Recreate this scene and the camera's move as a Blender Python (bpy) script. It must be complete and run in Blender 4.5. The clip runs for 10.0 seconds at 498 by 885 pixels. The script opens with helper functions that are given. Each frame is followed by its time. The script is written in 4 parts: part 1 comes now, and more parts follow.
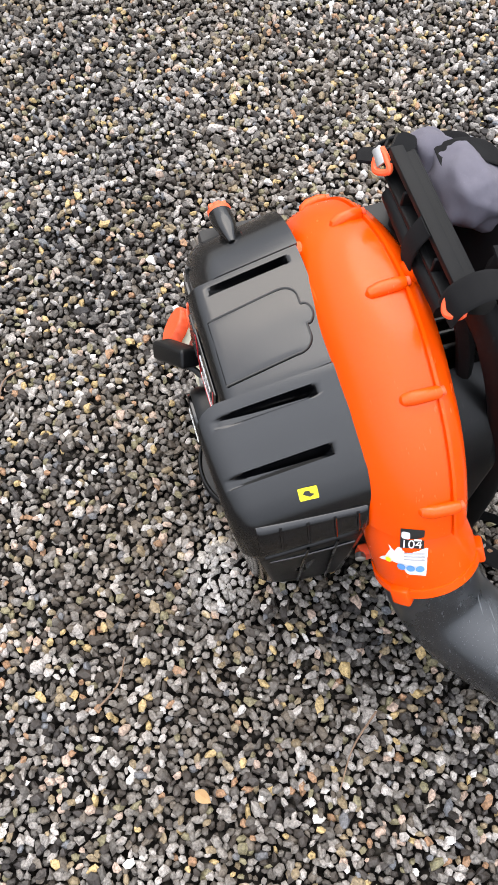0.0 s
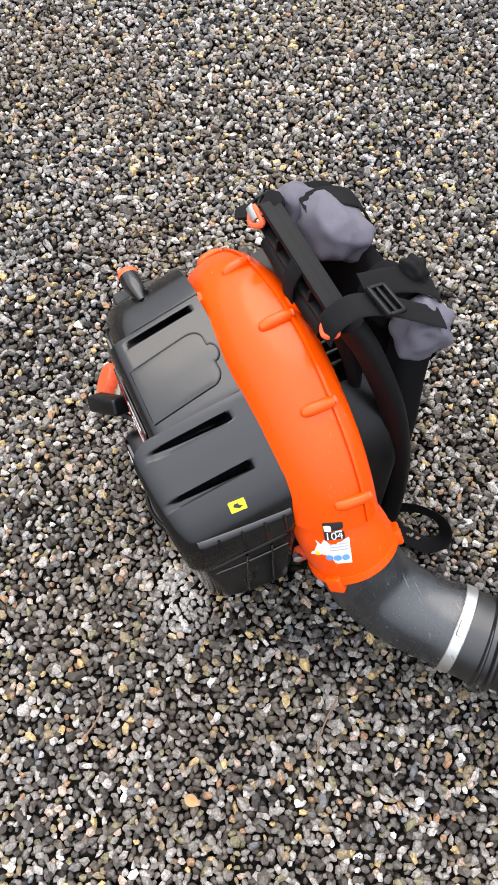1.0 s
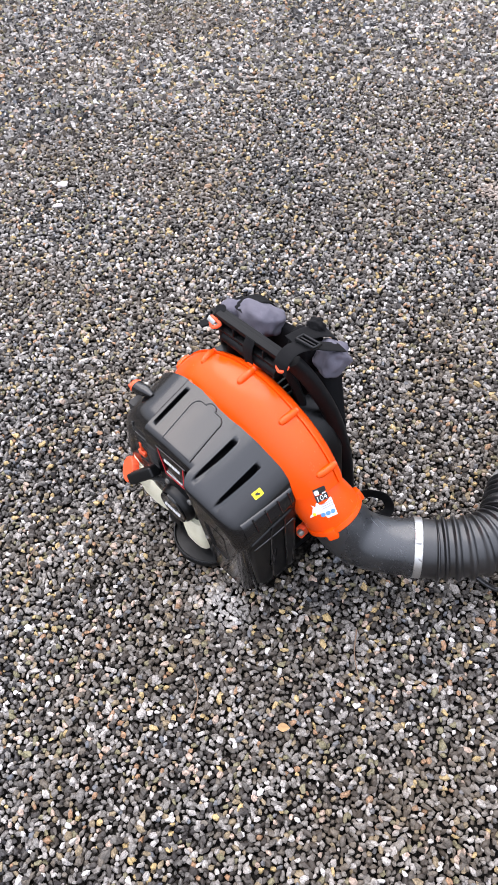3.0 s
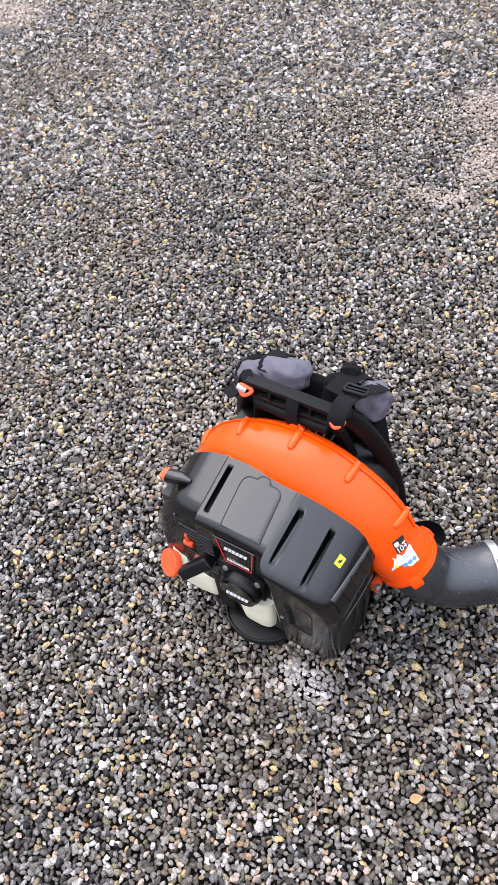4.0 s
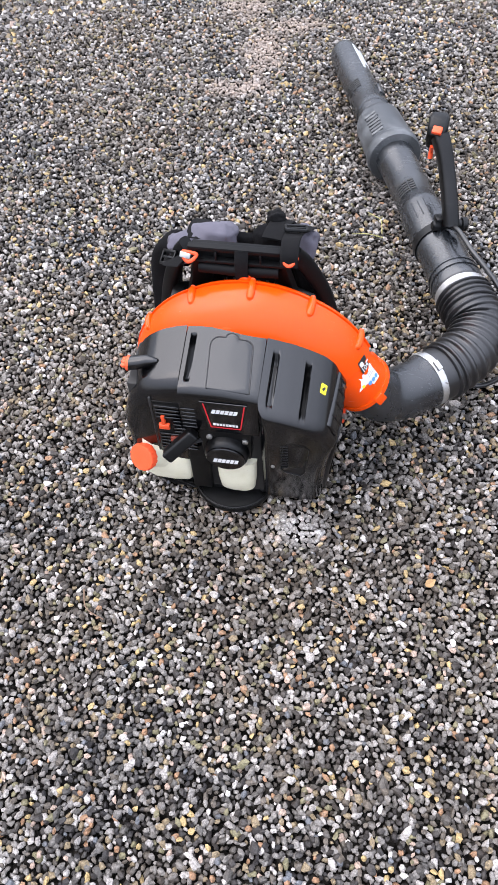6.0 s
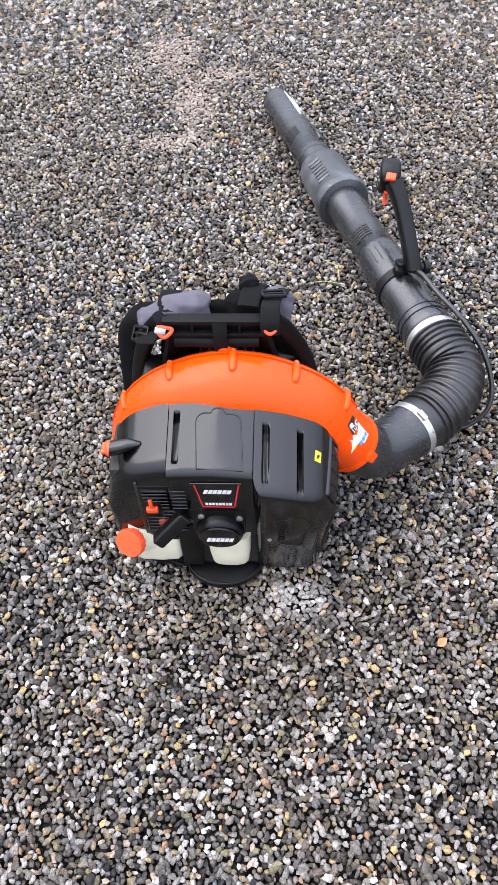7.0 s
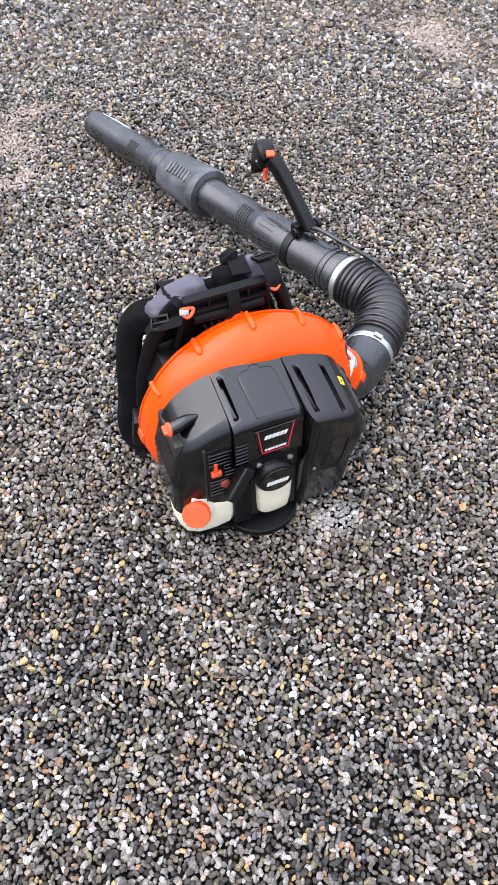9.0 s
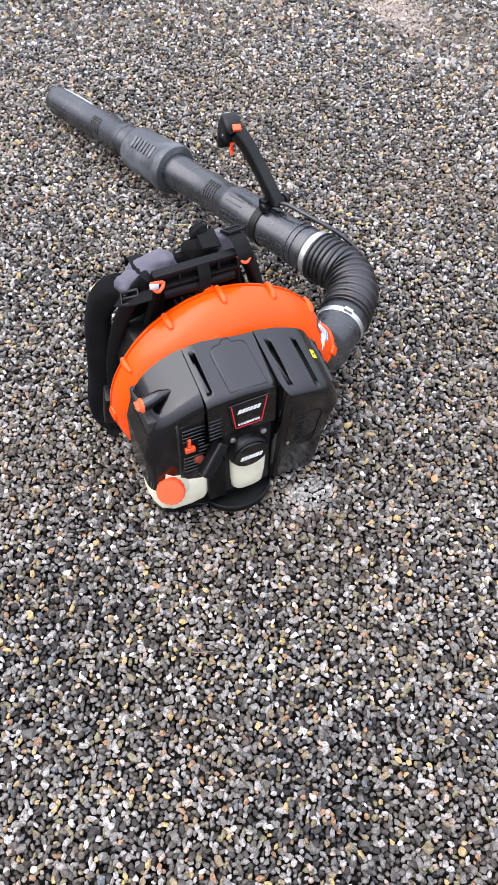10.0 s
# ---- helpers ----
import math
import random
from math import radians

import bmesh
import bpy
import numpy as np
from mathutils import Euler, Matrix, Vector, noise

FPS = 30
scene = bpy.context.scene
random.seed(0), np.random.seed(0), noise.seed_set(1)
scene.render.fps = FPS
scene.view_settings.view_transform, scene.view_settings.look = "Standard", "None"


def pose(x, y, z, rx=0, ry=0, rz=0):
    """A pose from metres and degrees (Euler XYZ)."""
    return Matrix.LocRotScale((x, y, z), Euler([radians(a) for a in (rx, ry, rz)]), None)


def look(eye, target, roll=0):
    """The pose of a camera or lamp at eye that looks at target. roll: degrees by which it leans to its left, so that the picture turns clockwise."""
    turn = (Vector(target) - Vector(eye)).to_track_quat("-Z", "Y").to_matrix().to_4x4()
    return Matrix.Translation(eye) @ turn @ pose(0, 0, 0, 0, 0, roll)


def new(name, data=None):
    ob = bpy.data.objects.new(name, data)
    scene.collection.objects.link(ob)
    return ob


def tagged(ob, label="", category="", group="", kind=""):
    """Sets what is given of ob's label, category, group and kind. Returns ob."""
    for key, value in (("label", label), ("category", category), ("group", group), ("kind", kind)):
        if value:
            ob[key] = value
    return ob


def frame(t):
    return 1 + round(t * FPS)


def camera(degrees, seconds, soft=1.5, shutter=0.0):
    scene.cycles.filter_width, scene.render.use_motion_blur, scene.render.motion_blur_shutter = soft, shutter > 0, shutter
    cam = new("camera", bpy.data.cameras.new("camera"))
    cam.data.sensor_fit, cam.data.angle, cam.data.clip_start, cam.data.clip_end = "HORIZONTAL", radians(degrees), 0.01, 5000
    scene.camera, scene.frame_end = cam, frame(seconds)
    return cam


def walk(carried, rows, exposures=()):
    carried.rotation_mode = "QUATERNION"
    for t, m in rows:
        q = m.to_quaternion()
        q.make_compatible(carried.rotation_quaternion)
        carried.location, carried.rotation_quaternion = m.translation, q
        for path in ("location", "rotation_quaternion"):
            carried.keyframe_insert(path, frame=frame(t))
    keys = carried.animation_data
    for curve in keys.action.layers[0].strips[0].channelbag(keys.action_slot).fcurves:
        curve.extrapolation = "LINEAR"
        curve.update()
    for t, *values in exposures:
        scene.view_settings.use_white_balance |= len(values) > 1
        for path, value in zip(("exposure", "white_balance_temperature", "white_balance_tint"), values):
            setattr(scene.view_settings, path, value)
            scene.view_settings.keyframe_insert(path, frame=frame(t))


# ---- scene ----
cam = camera(36.0, 10.0, 0.55)
PATH = [
    (0, (0.3478, -0.1484, 0.9736), (-0.4203, 0.0837, -0.9061), 0.7),
    (0.5, (0.3704, -0.2054, 0.9776), (-0.3962, 0.1606, -0.8806), 5.0),
    (1, (0.4187, -0.1365, 1.0614), (-0.4102, 0.2306, -0.7703), -1.6),
    (1.5, (0.5188, -0.1081, 1.2126), (-0.3795, 0.2326, -0.5905), -7.4),
    (2, (0.6923, -0.1487, 1.2984), (-0.3038, 0.2035, -0.4505), -9.5),
    (2.2, (0.7323, -0.1745, 1.3342), (-0.2834, 0.2039, -0.3974), -9.4),
    (3.3, (0.6346, -0.5587, 1.3475), (-0.2674, 0.3750, -0.2309), -5.0),
    (3.5, (0.5890, -0.5776, 1.3485), (-0.2653, 0.4087, -0.2237), -5.0),
    (4, (0.4156, -0.5350, 1.3342), (-0.3904, 0.4579, -0.2595), -9.5),
    (4.5, (0.3283, -0.5167, 1.3056), (-0.2572, 0.5577, -0.3310), -10.1),
    (5, (0.2174, -0.6868, 1.2576), (-0.0863, 0.4416, -0.4188), -6.8),
    (5.2, (0.1865, -0.7532, 1.2586), (-0.0457, 0.3717, -0.4321), -4.0),
    (6.3, (0.1646, -0.7975, 1.2954), (-0.0726, 0.3317, -0.3913), -3.3),
    (6.5, (0.1474, -0.7918, 1.2984), (-0.0395, 0.3746, -0.3688), -2.4),
    (7, (0.0837, -0.7110, 1.2780), (-0.0018, 0.4950, -0.3688), -2.8),
    (7.5, (-0.0252, -0.5448, 1.2330), (0.0408, 0.6683, -0.4097), -3.6),
    (8, (-0.1806, -0.6367, 1.2606), (0.0732, 0.5967, -0.3484), -3.7),
    (8.5, (-0.3443, -0.7651, 1.3148), (0.0480, 0.4545, -0.2768), -2.8),
    (9, (-0.3718, -0.8225, 1.3301), (0.1124, 0.3317, -0.2850), -0.1),
    (9.5, (-0.3727, -0.8184, 1.3158), (0.1569, 0.2863, -0.3187), 1.7),
    (10, (-0.3843, -0.8292, 1.3168), (0.1632, 0.2605, -0.3228), 1.9),
]
walk(cam, [(t, look(eye, aim, roll)) for t, eye, aim, roll in PATH],
     exposures=[(0.0, 1.27, 6950, 11), (1.5, 1.27, 6900, 11), (2.2, 1.27, 6750, 13), (3.3, 1.27, 6550, 15), (10.0, 1.25, 6450, 15)])

from mathutils.bvhtree import BVHTree

# ---- light ----
world = bpy.data.worlds.new("world")
scene.world = world
world.use_nodes = True
wn = world.node_tree
sky = wn.nodes.new("ShaderNodeTexSky")
sky.sky_type, sky.sun_disc = "NISHITA", False
sky.sun_elevation, sky.sun_rotation = radians(55), radians(250)
sky.air_density, sky.dust_density, sky.ozone_density = 1.0, 3.0, 1.0
# a closed cloud deck, brightest overhead
deck = wn.nodes.new("ShaderNodeTexCoord")
high = wn.nodes.new("ShaderNodeSeparateXYZ")
wn.links.new(deck.outputs["Generated"], high.inputs[0])
rise = wn.nodes.new("ShaderNodeMapRange")
for k, v in ((1, 0.0), (2, 1.0), (3, 2.6), (4, 15.0)):
    rise.inputs[k].default_value = v
wn.links.new(high.outputs["Z"], rise.inputs[0])
tint = wn.nodes.new("ShaderNodeVectorMath")
tint.operation = "SCALE"
tint.inputs[0].default_value = (0.92, 1.0, 1.15)
wn.links.new(rise.outputs[0], tint.inputs["Scale"])
cloud = wn.nodes.new("ShaderNodeMix")
cloud.data_type = "RGBA"
cloud.inputs[0].default_value = 0.80
wn.links.new(sky.outputs[0], cloud.inputs[6])
wn.links.new(tint.outputs[0], cloud.inputs[7])
wn.links.new(cloud.outputs[2], wn.nodes["Background"].inputs[0])
wn.nodes["Background"].inputs[1].default_value = 0.119
sun = new("sun", bpy.data.lights.new("sun", "SUN"))
sun.data.energy, sun.data.angle, sun.data.color = 1.3, radians(75), (1.0, 0.96, 0.90)
sun.matrix_world = look((0, 0, 5), Vector((0, 0, 5)) - Vector((-0.54, 0.20, 0.82)))


# ---- materials ----
def shader(name, rough=0.5, metal=0.0, spec=0.5):
    m = bpy.data.materials.new(name)
    m.use_nodes = True
    b = m.node_tree.nodes["Principled BSDF"]
    b.inputs["Roughness"].default_value = rough
    b.inputs["Metallic"].default_value = metal
    b.inputs["Specular IOR Level"].default_value = spec
    return m, m.node_tree, b


def node(nt, kind, **values):
    n = nt.nodes.new(kind)
    for k, v in values.items():
        n.inputs[k.replace("_", " ")].default_value = v
    return n


def noise_tex(nt, scale, detail=4.0, rough=0.55, coords=None):
    n = node(nt, "ShaderNodeTexNoise", Scale=scale, Detail=detail, Roughness=rough)
    if coords is None:
        coords = nt.nodes.new("ShaderNodeTexCoord").outputs["Object"]
    nt.links.new(coords, n.inputs["Vector"])
    return n.outputs[0]


def ramp(nt, source, stops, constant=False):
    r = nt.nodes.new("ShaderNodeValToRGB")
    e = r.color_ramp.elements
    while len(e) < len(stops):
        e.new(0.5)
    for el, (p, c) in zip(e, stops):
        el.position = p
        el.color = (c, c, c, 1) if isinstance(c, (int, float)) else (*c, 1)
    if constant:
        r.color_ramp.interpolation = "CONSTANT"
    nt.links.new(source, r.inputs[0])
    return r.outputs[0]


def mix(nt, fac, a, b, blend="MIX"):
    n = nt.nodes.new("ShaderNodeMix")
    n.data_type, n.blend_type = "RGBA", blend
    for sock, v in ((n.inputs[0], fac), (n.inputs[6], a), (n.inputs[7], b)):
        if isinstance(v, (int, float)):
            sock.default_value = v
        elif isinstance(v, tuple):
            sock.default_value = (*v, 1)
        else:
            nt.links.new(v, sock)
    return n.outputs[2]


def math_node(nt, op, a, b=0.0):
    n = nt.nodes.new("ShaderNodeMath")
    n.operation = op
    for sock, v in ((n.inputs[0], a), (n.inputs[1], b)):
        if isinstance(v, (int, float)):
            sock.default_value = v
        else:
            nt.links.new(v, sock)
    return n.outputs[0]


def bump(nt, b, height, strength, distance):
    n = node(nt, "ShaderNodeBump", Strength=strength, Distance=distance)
    nt.links.new(height, n.inputs["Height"])
    nt.links.new(n.outputs[0], b.inputs["Normal"])


def worn(name, colour, dust, rough, dusty=0.35, grain=900, relief=0.00025, metal=0.0, scale=9, spec=0.5, scratch=0.0):
    """A moulded or woven surface with dust in blotches, fine scratches and grain."""
    m, nt, b = shader(name, rough, metal, spec)
    blotch = ramp(nt, noise_tex(nt, scale, 6, 0.65), [(0.46, 0.0), (0.75, dusty)])
    speck = ramp(nt, noise_tex(nt, scale * 28, 3, 0.6), [(0.62, 0.0), (0.74, dusty)])
    dirt = math_node(nt, "MAXIMUM", blotch, speck)
    if scratch:
        for turn in (0.5, 1.9, 2.7):
            at = nt.nodes.new("ShaderNodeMapping")
            at.inputs["Rotation"].default_value = (0.4 * turn, 0.3, turn)
            at.inputs["Scale"].default_value = (6, 260, 120)
            nt.links.new(nt.nodes.new("ShaderNodeTexCoord").outputs["Object"], at.inputs[0])
            line = ramp(nt, noise_tex(nt, 1.0, 2, 0.5, at.outputs[0]), [(0.66, 0.0), (0.72, scratch)])
            where = ramp(nt, noise_tex(nt, 13 + 5 * turn, 3), [(0.50, 0.0), (0.62, 1.0)])
            dirt = math_node(nt, "MAXIMUM", dirt, math_node(nt, "MULTIPLY", line, where))
    nt.links.new(mix(nt, dirt, colour, dust), b.inputs["Base Color"])
    r = math_node(nt, "ADD", math_node(nt, "MULTIPLY", dirt, 0.6), rough)
    nt.links.new(math_node(nt, "ADD", r, math_node(nt, "MULTIPLY", noise_tex(nt, 16, 6), 0.12)), b.inputs["Roughness"])
    bump(nt, b, noise_tex(nt, grain, 3), 0.18, relief)
    return m


BLACK = worn("black_plastic", (0.0009, 0.0010, 0.0014), (0.06, 0.064, 0.07), 0.07, 0.03, spec=0.60, scratch=0.08)
MATT = worn("matt_black_plastic", (0.0018, 0.0020, 0.0023), (0.07, 0.07, 0.068), 0.30, 0.05, spec=0.27, scratch=0.12)
PIPE = worn("grey_black_pipe_plastic", (0.0085, 0.0100, 0.0122), (0.20, 0.215, 0.228), 0.20, 0.10, scale=14, spec=0.85, scratch=0.30)
COLLAR = worn("scuffed_collar_plastic", (0.030, 0.034, 0.038), (0.24, 0.255, 0.265), 0.38, 0.40, scale=18, spec=0.6, scratch=0.7)
RUBBER = worn("black_rubber", (0.006, 0.006, 0.0068), (0.09, 0.09, 0.09), 0.25, 0.20, scale=12, spec=0.7)
ORANGE = worn("orange_plastic", (0.80, 0.068, 0.0016), (0.74, 0.13, 0.018), 0.12, 0.10, scale=8, spec=0.30, scratch=0.25)
CAP = worn("coral_orange_plastic", (0.78, 0.085, 0.025), (0.70, 0.22, 0.10), 0.38, 0.3, spec=0.35)
TANK = worn("milky_white_plastic", (0.72, 0.69, 0.53), (0.50, 0.46, 0.30), 0.40, 0.5, scale=14)
BAR = worn("rough_black_plastic", (0.0022, 0.0024, 0.0028), (0.06, 0.06, 0.06), 0.50, 0.05, spec=0.16, scratch=0.15)
WEB = worn("black_webbing", (0.005, 0.005, 0.0055), (0.03, 0.03, 0.03), 0.80, 0.3, grain=1500, relief=0.0008, spec=0.12)
FOAM = worn("black_mesh_foam", (0.005, 0.005, 0.0055), (0.022, 0.022, 0.025), 0.90, 0.4, grain=1200, relief=0.0012, spec=0.08)
CUSHION = worn("grey_violet_fabric", (0.078, 0.073, 0.094), (0.15, 0.143, 0.170), 0.75, 0.5, grain=1600, relief=0.0008, scale=25)
STEEL = worn("steel_band", (0.56, 0.56, 0.55), (0.18, 0.17, 0.155), 0.30, 0.5, metal=0.95, scratch=0.6)
WHITE = worn("white_print", (0.72, 0.72, 0.715), (0.55, 0.54, 0.52), 0.45, 0.25)
RED = worn("red_print", (0.62, 0.02, 0.03), (0.5, 0.1, 0.1), 0.40, 0.1)
YELLOW = worn("yellow_sticker_film", (0.86, 0.74, 0.01), (0.6, 0.55, 0.1), 0.40, 0.2)
BLUE = worn("blue_print", (0.08, 0.27, 0.62), (0.4, 0.5, 0.7), 0.45, 0.2)
INK = worn("black_print", (0.012, 0.012, 0.012), (0.1, 0.1, 0.1), 0.45, 0.15)
DARK = worn("dark_engine_metal", (0.008, 0.008, 0.008), (0.07, 0.06, 0.05), 0.55, 0.3)
DRYLEAF = worn("dry_leaf", (0.33, 0.20, 0.09), (0.45, 0.32, 0.18), 0.7, 0.6, scale=60)
TWIG = worn("dry_twig", (0.16, 0.10, 0.065), (0.30, 0.22, 0.15), 0.8, 0.5, scale=60)
GRASS = worn("dry_grass", (0.38, 0.36, 0.13), (0.45, 0.40, 0.20), 0.7, 0.5, scale=60)


def gravel_material():
    m, nt, b = shader("gravel_stone", 0.5, 0.0, 0.30)
    geo = nt.nodes.new("ShaderNodeNewGeometry")
    info = nt.nodes.new("ShaderNodeObjectInfo")
    rnd = math_node(nt, "FRACT", math_node(nt, "ADD", geo.outputs["Random Per Island"], info.outputs["Random"]))
    stone = ramp(nt, rnd, [
        (0.00, (0.017, 0.015, 0.015)), (0.10, (0.065, 0.060, 0.055)), (0.22, (0.129, 0.119, 0.109)),
        (0.34, (0.031, 0.028, 0.027)), (0.45, (0.176, 0.163, 0.150)), (0.57, (0.084, 0.071, 0.058)),
        (0.65, (0.270, 0.250, 0.233)), (0.75, (0.185, 0.142, 0.086)), (0.80, (0.142, 0.129, 0.074)),
        (0.84, (0.363, 0.264, 0.122)), (0.865, (0.245, 0.139, 0.079)), (0.885, (0.095, 0.101, 0.112)),
        (0.905, (0.363, 0.339, 0.316)), (0.955, (0.343, 0.255, 0.204)), (0.982, (0.539, 0.515, 0.490))], True)
    pos = geo.outputs["Position"]

    def patch_mask(x, y, rx, ry, ragged, full):
        at = nt.nodes.new("ShaderNodeMapping")
        at.vector_type = "TEXTURE"
        at.inputs["Location"].default_value = (x, y, 0)
        at.inputs["Scale"].default_value = (rx, ry, 100)
        nt.links.new(pos, at.inputs[0])
        ln = nt.nodes.new("ShaderNodeVectorMath")
        ln.operation = "LENGTH"
        nt.links.new(at.outputs[0], ln.inputs[0])
        d = math_node(nt, "ADD", ln.outputs["Value"], math_node(nt, "MULTIPLY", noise_tex(nt, ragged, 5, 0.7, pos), 1.6))
        return ramp(nt, math_node(nt, "MULTIPLY", d, 0.5), [(0.55, full), (0.85, 0.0)])

    sand = (0.36, 0.295, 0.248)
    for x, y, rx, ry in ((-0.25, 1.31, 0.15, 0.07), (-0.19, 1.52, 0.09, 0.24), (-0.11, 1.69, 0.12, 0.07),
                         (-0.30, 1.82, 0.14, 0.18), (1.40, 1.62, 0.16, 0.26), (-2.45, 1.85, 0.30, 0.22)):
        stone = mix(nt, patch_mask(x, y, rx, ry, 14, 0.72), stone, sand)
    dust = math_node(nt, "MULTIPLY", patch_mask(0.118, -0.122, 0.078, 0.058, 60, 1.0), math_node(nt, "ADD", math_node(nt, "MULTIPLY", rnd, 0.5), 0.35))
    stone = mix(nt, dust, stone, (0.56, 0.54, 0.515))
    stone = mix(nt, 1.0, stone, ramp(nt, noise_tex(nt, 330, 5, 0.65, pos), [(0.28, 0.30), (0.72, 1.80)]), "MULTIPLY")
    stone = mix(nt, 1.0, stone, ramp(nt, noise_tex(nt, 1.6, 4, 0.6, pos), [(0.3, 0.80), (0.7, 1.20)]), "MULTIPLY")
    warm = ramp(nt, noise_tex(nt, 2.3, 3, 0.6, pos), [(0.40, 0.0), (0.7, 0.36)])
    stone = mix(nt, warm, stone, (0.135, 0.100, 0.064))
    nt.links.new(stone, b.inputs["Base Color"])
    nt.links.new(ramp(nt, noise_tex(nt, 40, 3, 0.5, pos), [(0.3, 0.32), (0.7, 0.62)]), b.inputs["Roughness"])
    bump(nt, b, noise_tex(nt, 380, 4, 0.65, pos), 0.7, 0.0014)
    return m


GRAVEL = gravel_material()


def bed_material(name, tones):
    """Gravel seen as a surface: a cell for each stone, with dark joints for shaded gaps."""
    m, nt, b = shader(name, 0.9, 0.0, 0.08)
    v = node(nt, "ShaderNodeTexVoronoi", Scale=95)
    nt.links.new(nt.nodes.new("ShaderNodeTexCoord").outputs["Object"], v.inputs["Vector"])
    sep = nt.nodes.new("ShaderNodeSeparateColor")
    nt.links.new(v.outputs["Color"], sep.inputs[0])
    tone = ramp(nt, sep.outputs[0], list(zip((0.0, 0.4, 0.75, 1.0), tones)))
    gap_shade = ramp(nt, v.outputs["Distance"], [(0.35, 1.0), (0.75, 0.25)])
    nt.links.new(mix(nt, 1.0, tone, gap_shade, "MULTIPLY"), b.inputs["Base Color"])
    bump(nt, b, math_node(nt, "MULTIPLY", v.outputs["Distance"], -1.0), 1.0, 0.01)
    return m


# near-black tones put the shade between loose stones into the bed's colour
SHADED_BED = bed_material("shaded_gravel_bed", ((0.008, 0.007, 0.006), (0.018, 0.016, 0.014), (0.030, 0.026, 0.022), (0.05, 0.045, 0.038)))
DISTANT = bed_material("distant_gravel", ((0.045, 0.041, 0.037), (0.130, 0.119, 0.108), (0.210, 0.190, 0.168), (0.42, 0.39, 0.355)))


# ---- mesh helpers ----
def part(name, bm, material, parent=None, label="", sharp=38, smooth=True):
    bmesh.ops.recalc_face_normals(bm, faces=bm.faces)
    me = bpy.data.meshes.new(name)
    bm.to_mesh(me)
    bm.free()
    me.materials.append(material)
    if smooth:
        me.shade_smooth()
        me.set_sharp_from_angle(angle=radians(sharp))
    ob = new(name, me)
    if parent:
        ob.parent = parent
    if label:
        ob["label"] = label
    return ob


def box(lo, hi, r=0.003, seg=2):
    bm = bmesh.new()
    bmesh.ops.create_cube(bm, size=1)
    for v in bm.verts:
        v.co = Vector([l + (h - l) * (c + 0.5) for l, h, c in zip(lo, hi, v.co)])
    if r:
        bmesh.ops.bevel(bm, geom=bm.edges[:], offset=r, segments=seg, profile=0.5, affect="EDGES")
    return bm


def join(*meshes):
    out = meshes[0]
    for bm in meshes[1:]:
        me = bpy.data.meshes.new("tmp")
        bm.to_mesh(me)
        bm.free()
        out.from_mesh(me)
        bpy.data.meshes.remove(me)
    return out


def moved(bm, m):
    bmesh.ops.transform(bm, matrix=m, verts=bm.verts)
    return bm


def axes(origin, z, up=(0, 0, 1)):
    """A pose whose z axis points along z and whose y axis leans to up."""
    z = Vector(z).normalized()
    x = Vector(up).cross(z).normalized()
    y = z.cross(x)
    return Matrix(((x.x, y.x, z.x, origin[0]), (x.y, y.y, z.y, origin[1]), (x.z, y.z, z.z, origin[2]), (0, 0, 0, 1)))


def skin(rings, cap=True, closed=True):
    """A surface through rings of points."""
    bm = bmesh.new()
    vs = [[bm.verts.new(p) for p in ring] for ring in rings]
    n = len(vs[0])
    for a, b in zip(vs, vs[1:]):
        for i in range(n if closed else n - 1):
            j = (i + 1) % n
            bm.faces.new((a[i], a[j], b[j], b[i]))
    if cap:
        bm.faces.new(vs[0])
        bm.faces.new(vs[-1])
    return bm


def curve_points(pts, n):
    """n points along a smooth line through pts (Catmull-Rom)."""
    p = [Vector(q) for q in pts]
    p = [2 * p[0] - p[1]] + p + [2 * p[-1] - p[-2]]
    out = []
    for k in range(n):
        u = k / (n - 1) * (len(p) - 3)
        i = min(int(u), len(p) - 4)
        f = u - i
        a, b, c, d = p[i:i + 4]
        out.append(0.5 * (2 * b + (c - a) * f + (2 * a - 5 * b + 4 * c - d) * f * f + (3 * b - a - 3 * c + d) * f ** 3))
    return out


def sweep(line, radius, seg=28, up=(0, 0, 1), section=None, cap=True):
    """A tube along a line of points; radius(k) for point k, or a 2D section scaled by it."""
    rings = []
    x = None
    for k, p in enumerate(line):
        t = (line[min(k + 1, len(line) - 1)] - line[max(k - 1, 0)]).normalized()
        x = (Vector(up).cross(t) if x is None else x - t * x.dot(t)).normalized()
        y = t.cross(x)
        r = radius(k) if callable(radius) else radius
        shape = section or [(math.cos(2 * math.pi * i / seg), math.sin(2 * math.pi * i / seg)) for i in range(seg)]
        rings.append([p + x * (a * r) + y * (b * r) for a, b in shape])
    return skin(rings, cap)


def lathe(origin, axis, profile, seg=40, up=(0, 0, 1), cap=True):
    """A turned body: profile rows of (distance along the axis, radius)."""
    m = axes(origin, axis, up)
    return skin([[m @ Vector((r * math.cos(2 * math.pi * i / seg), r * math.sin(2 * math.pi * i / seg), s)) for i in range(seg)]
                 for s, r in profile], cap)


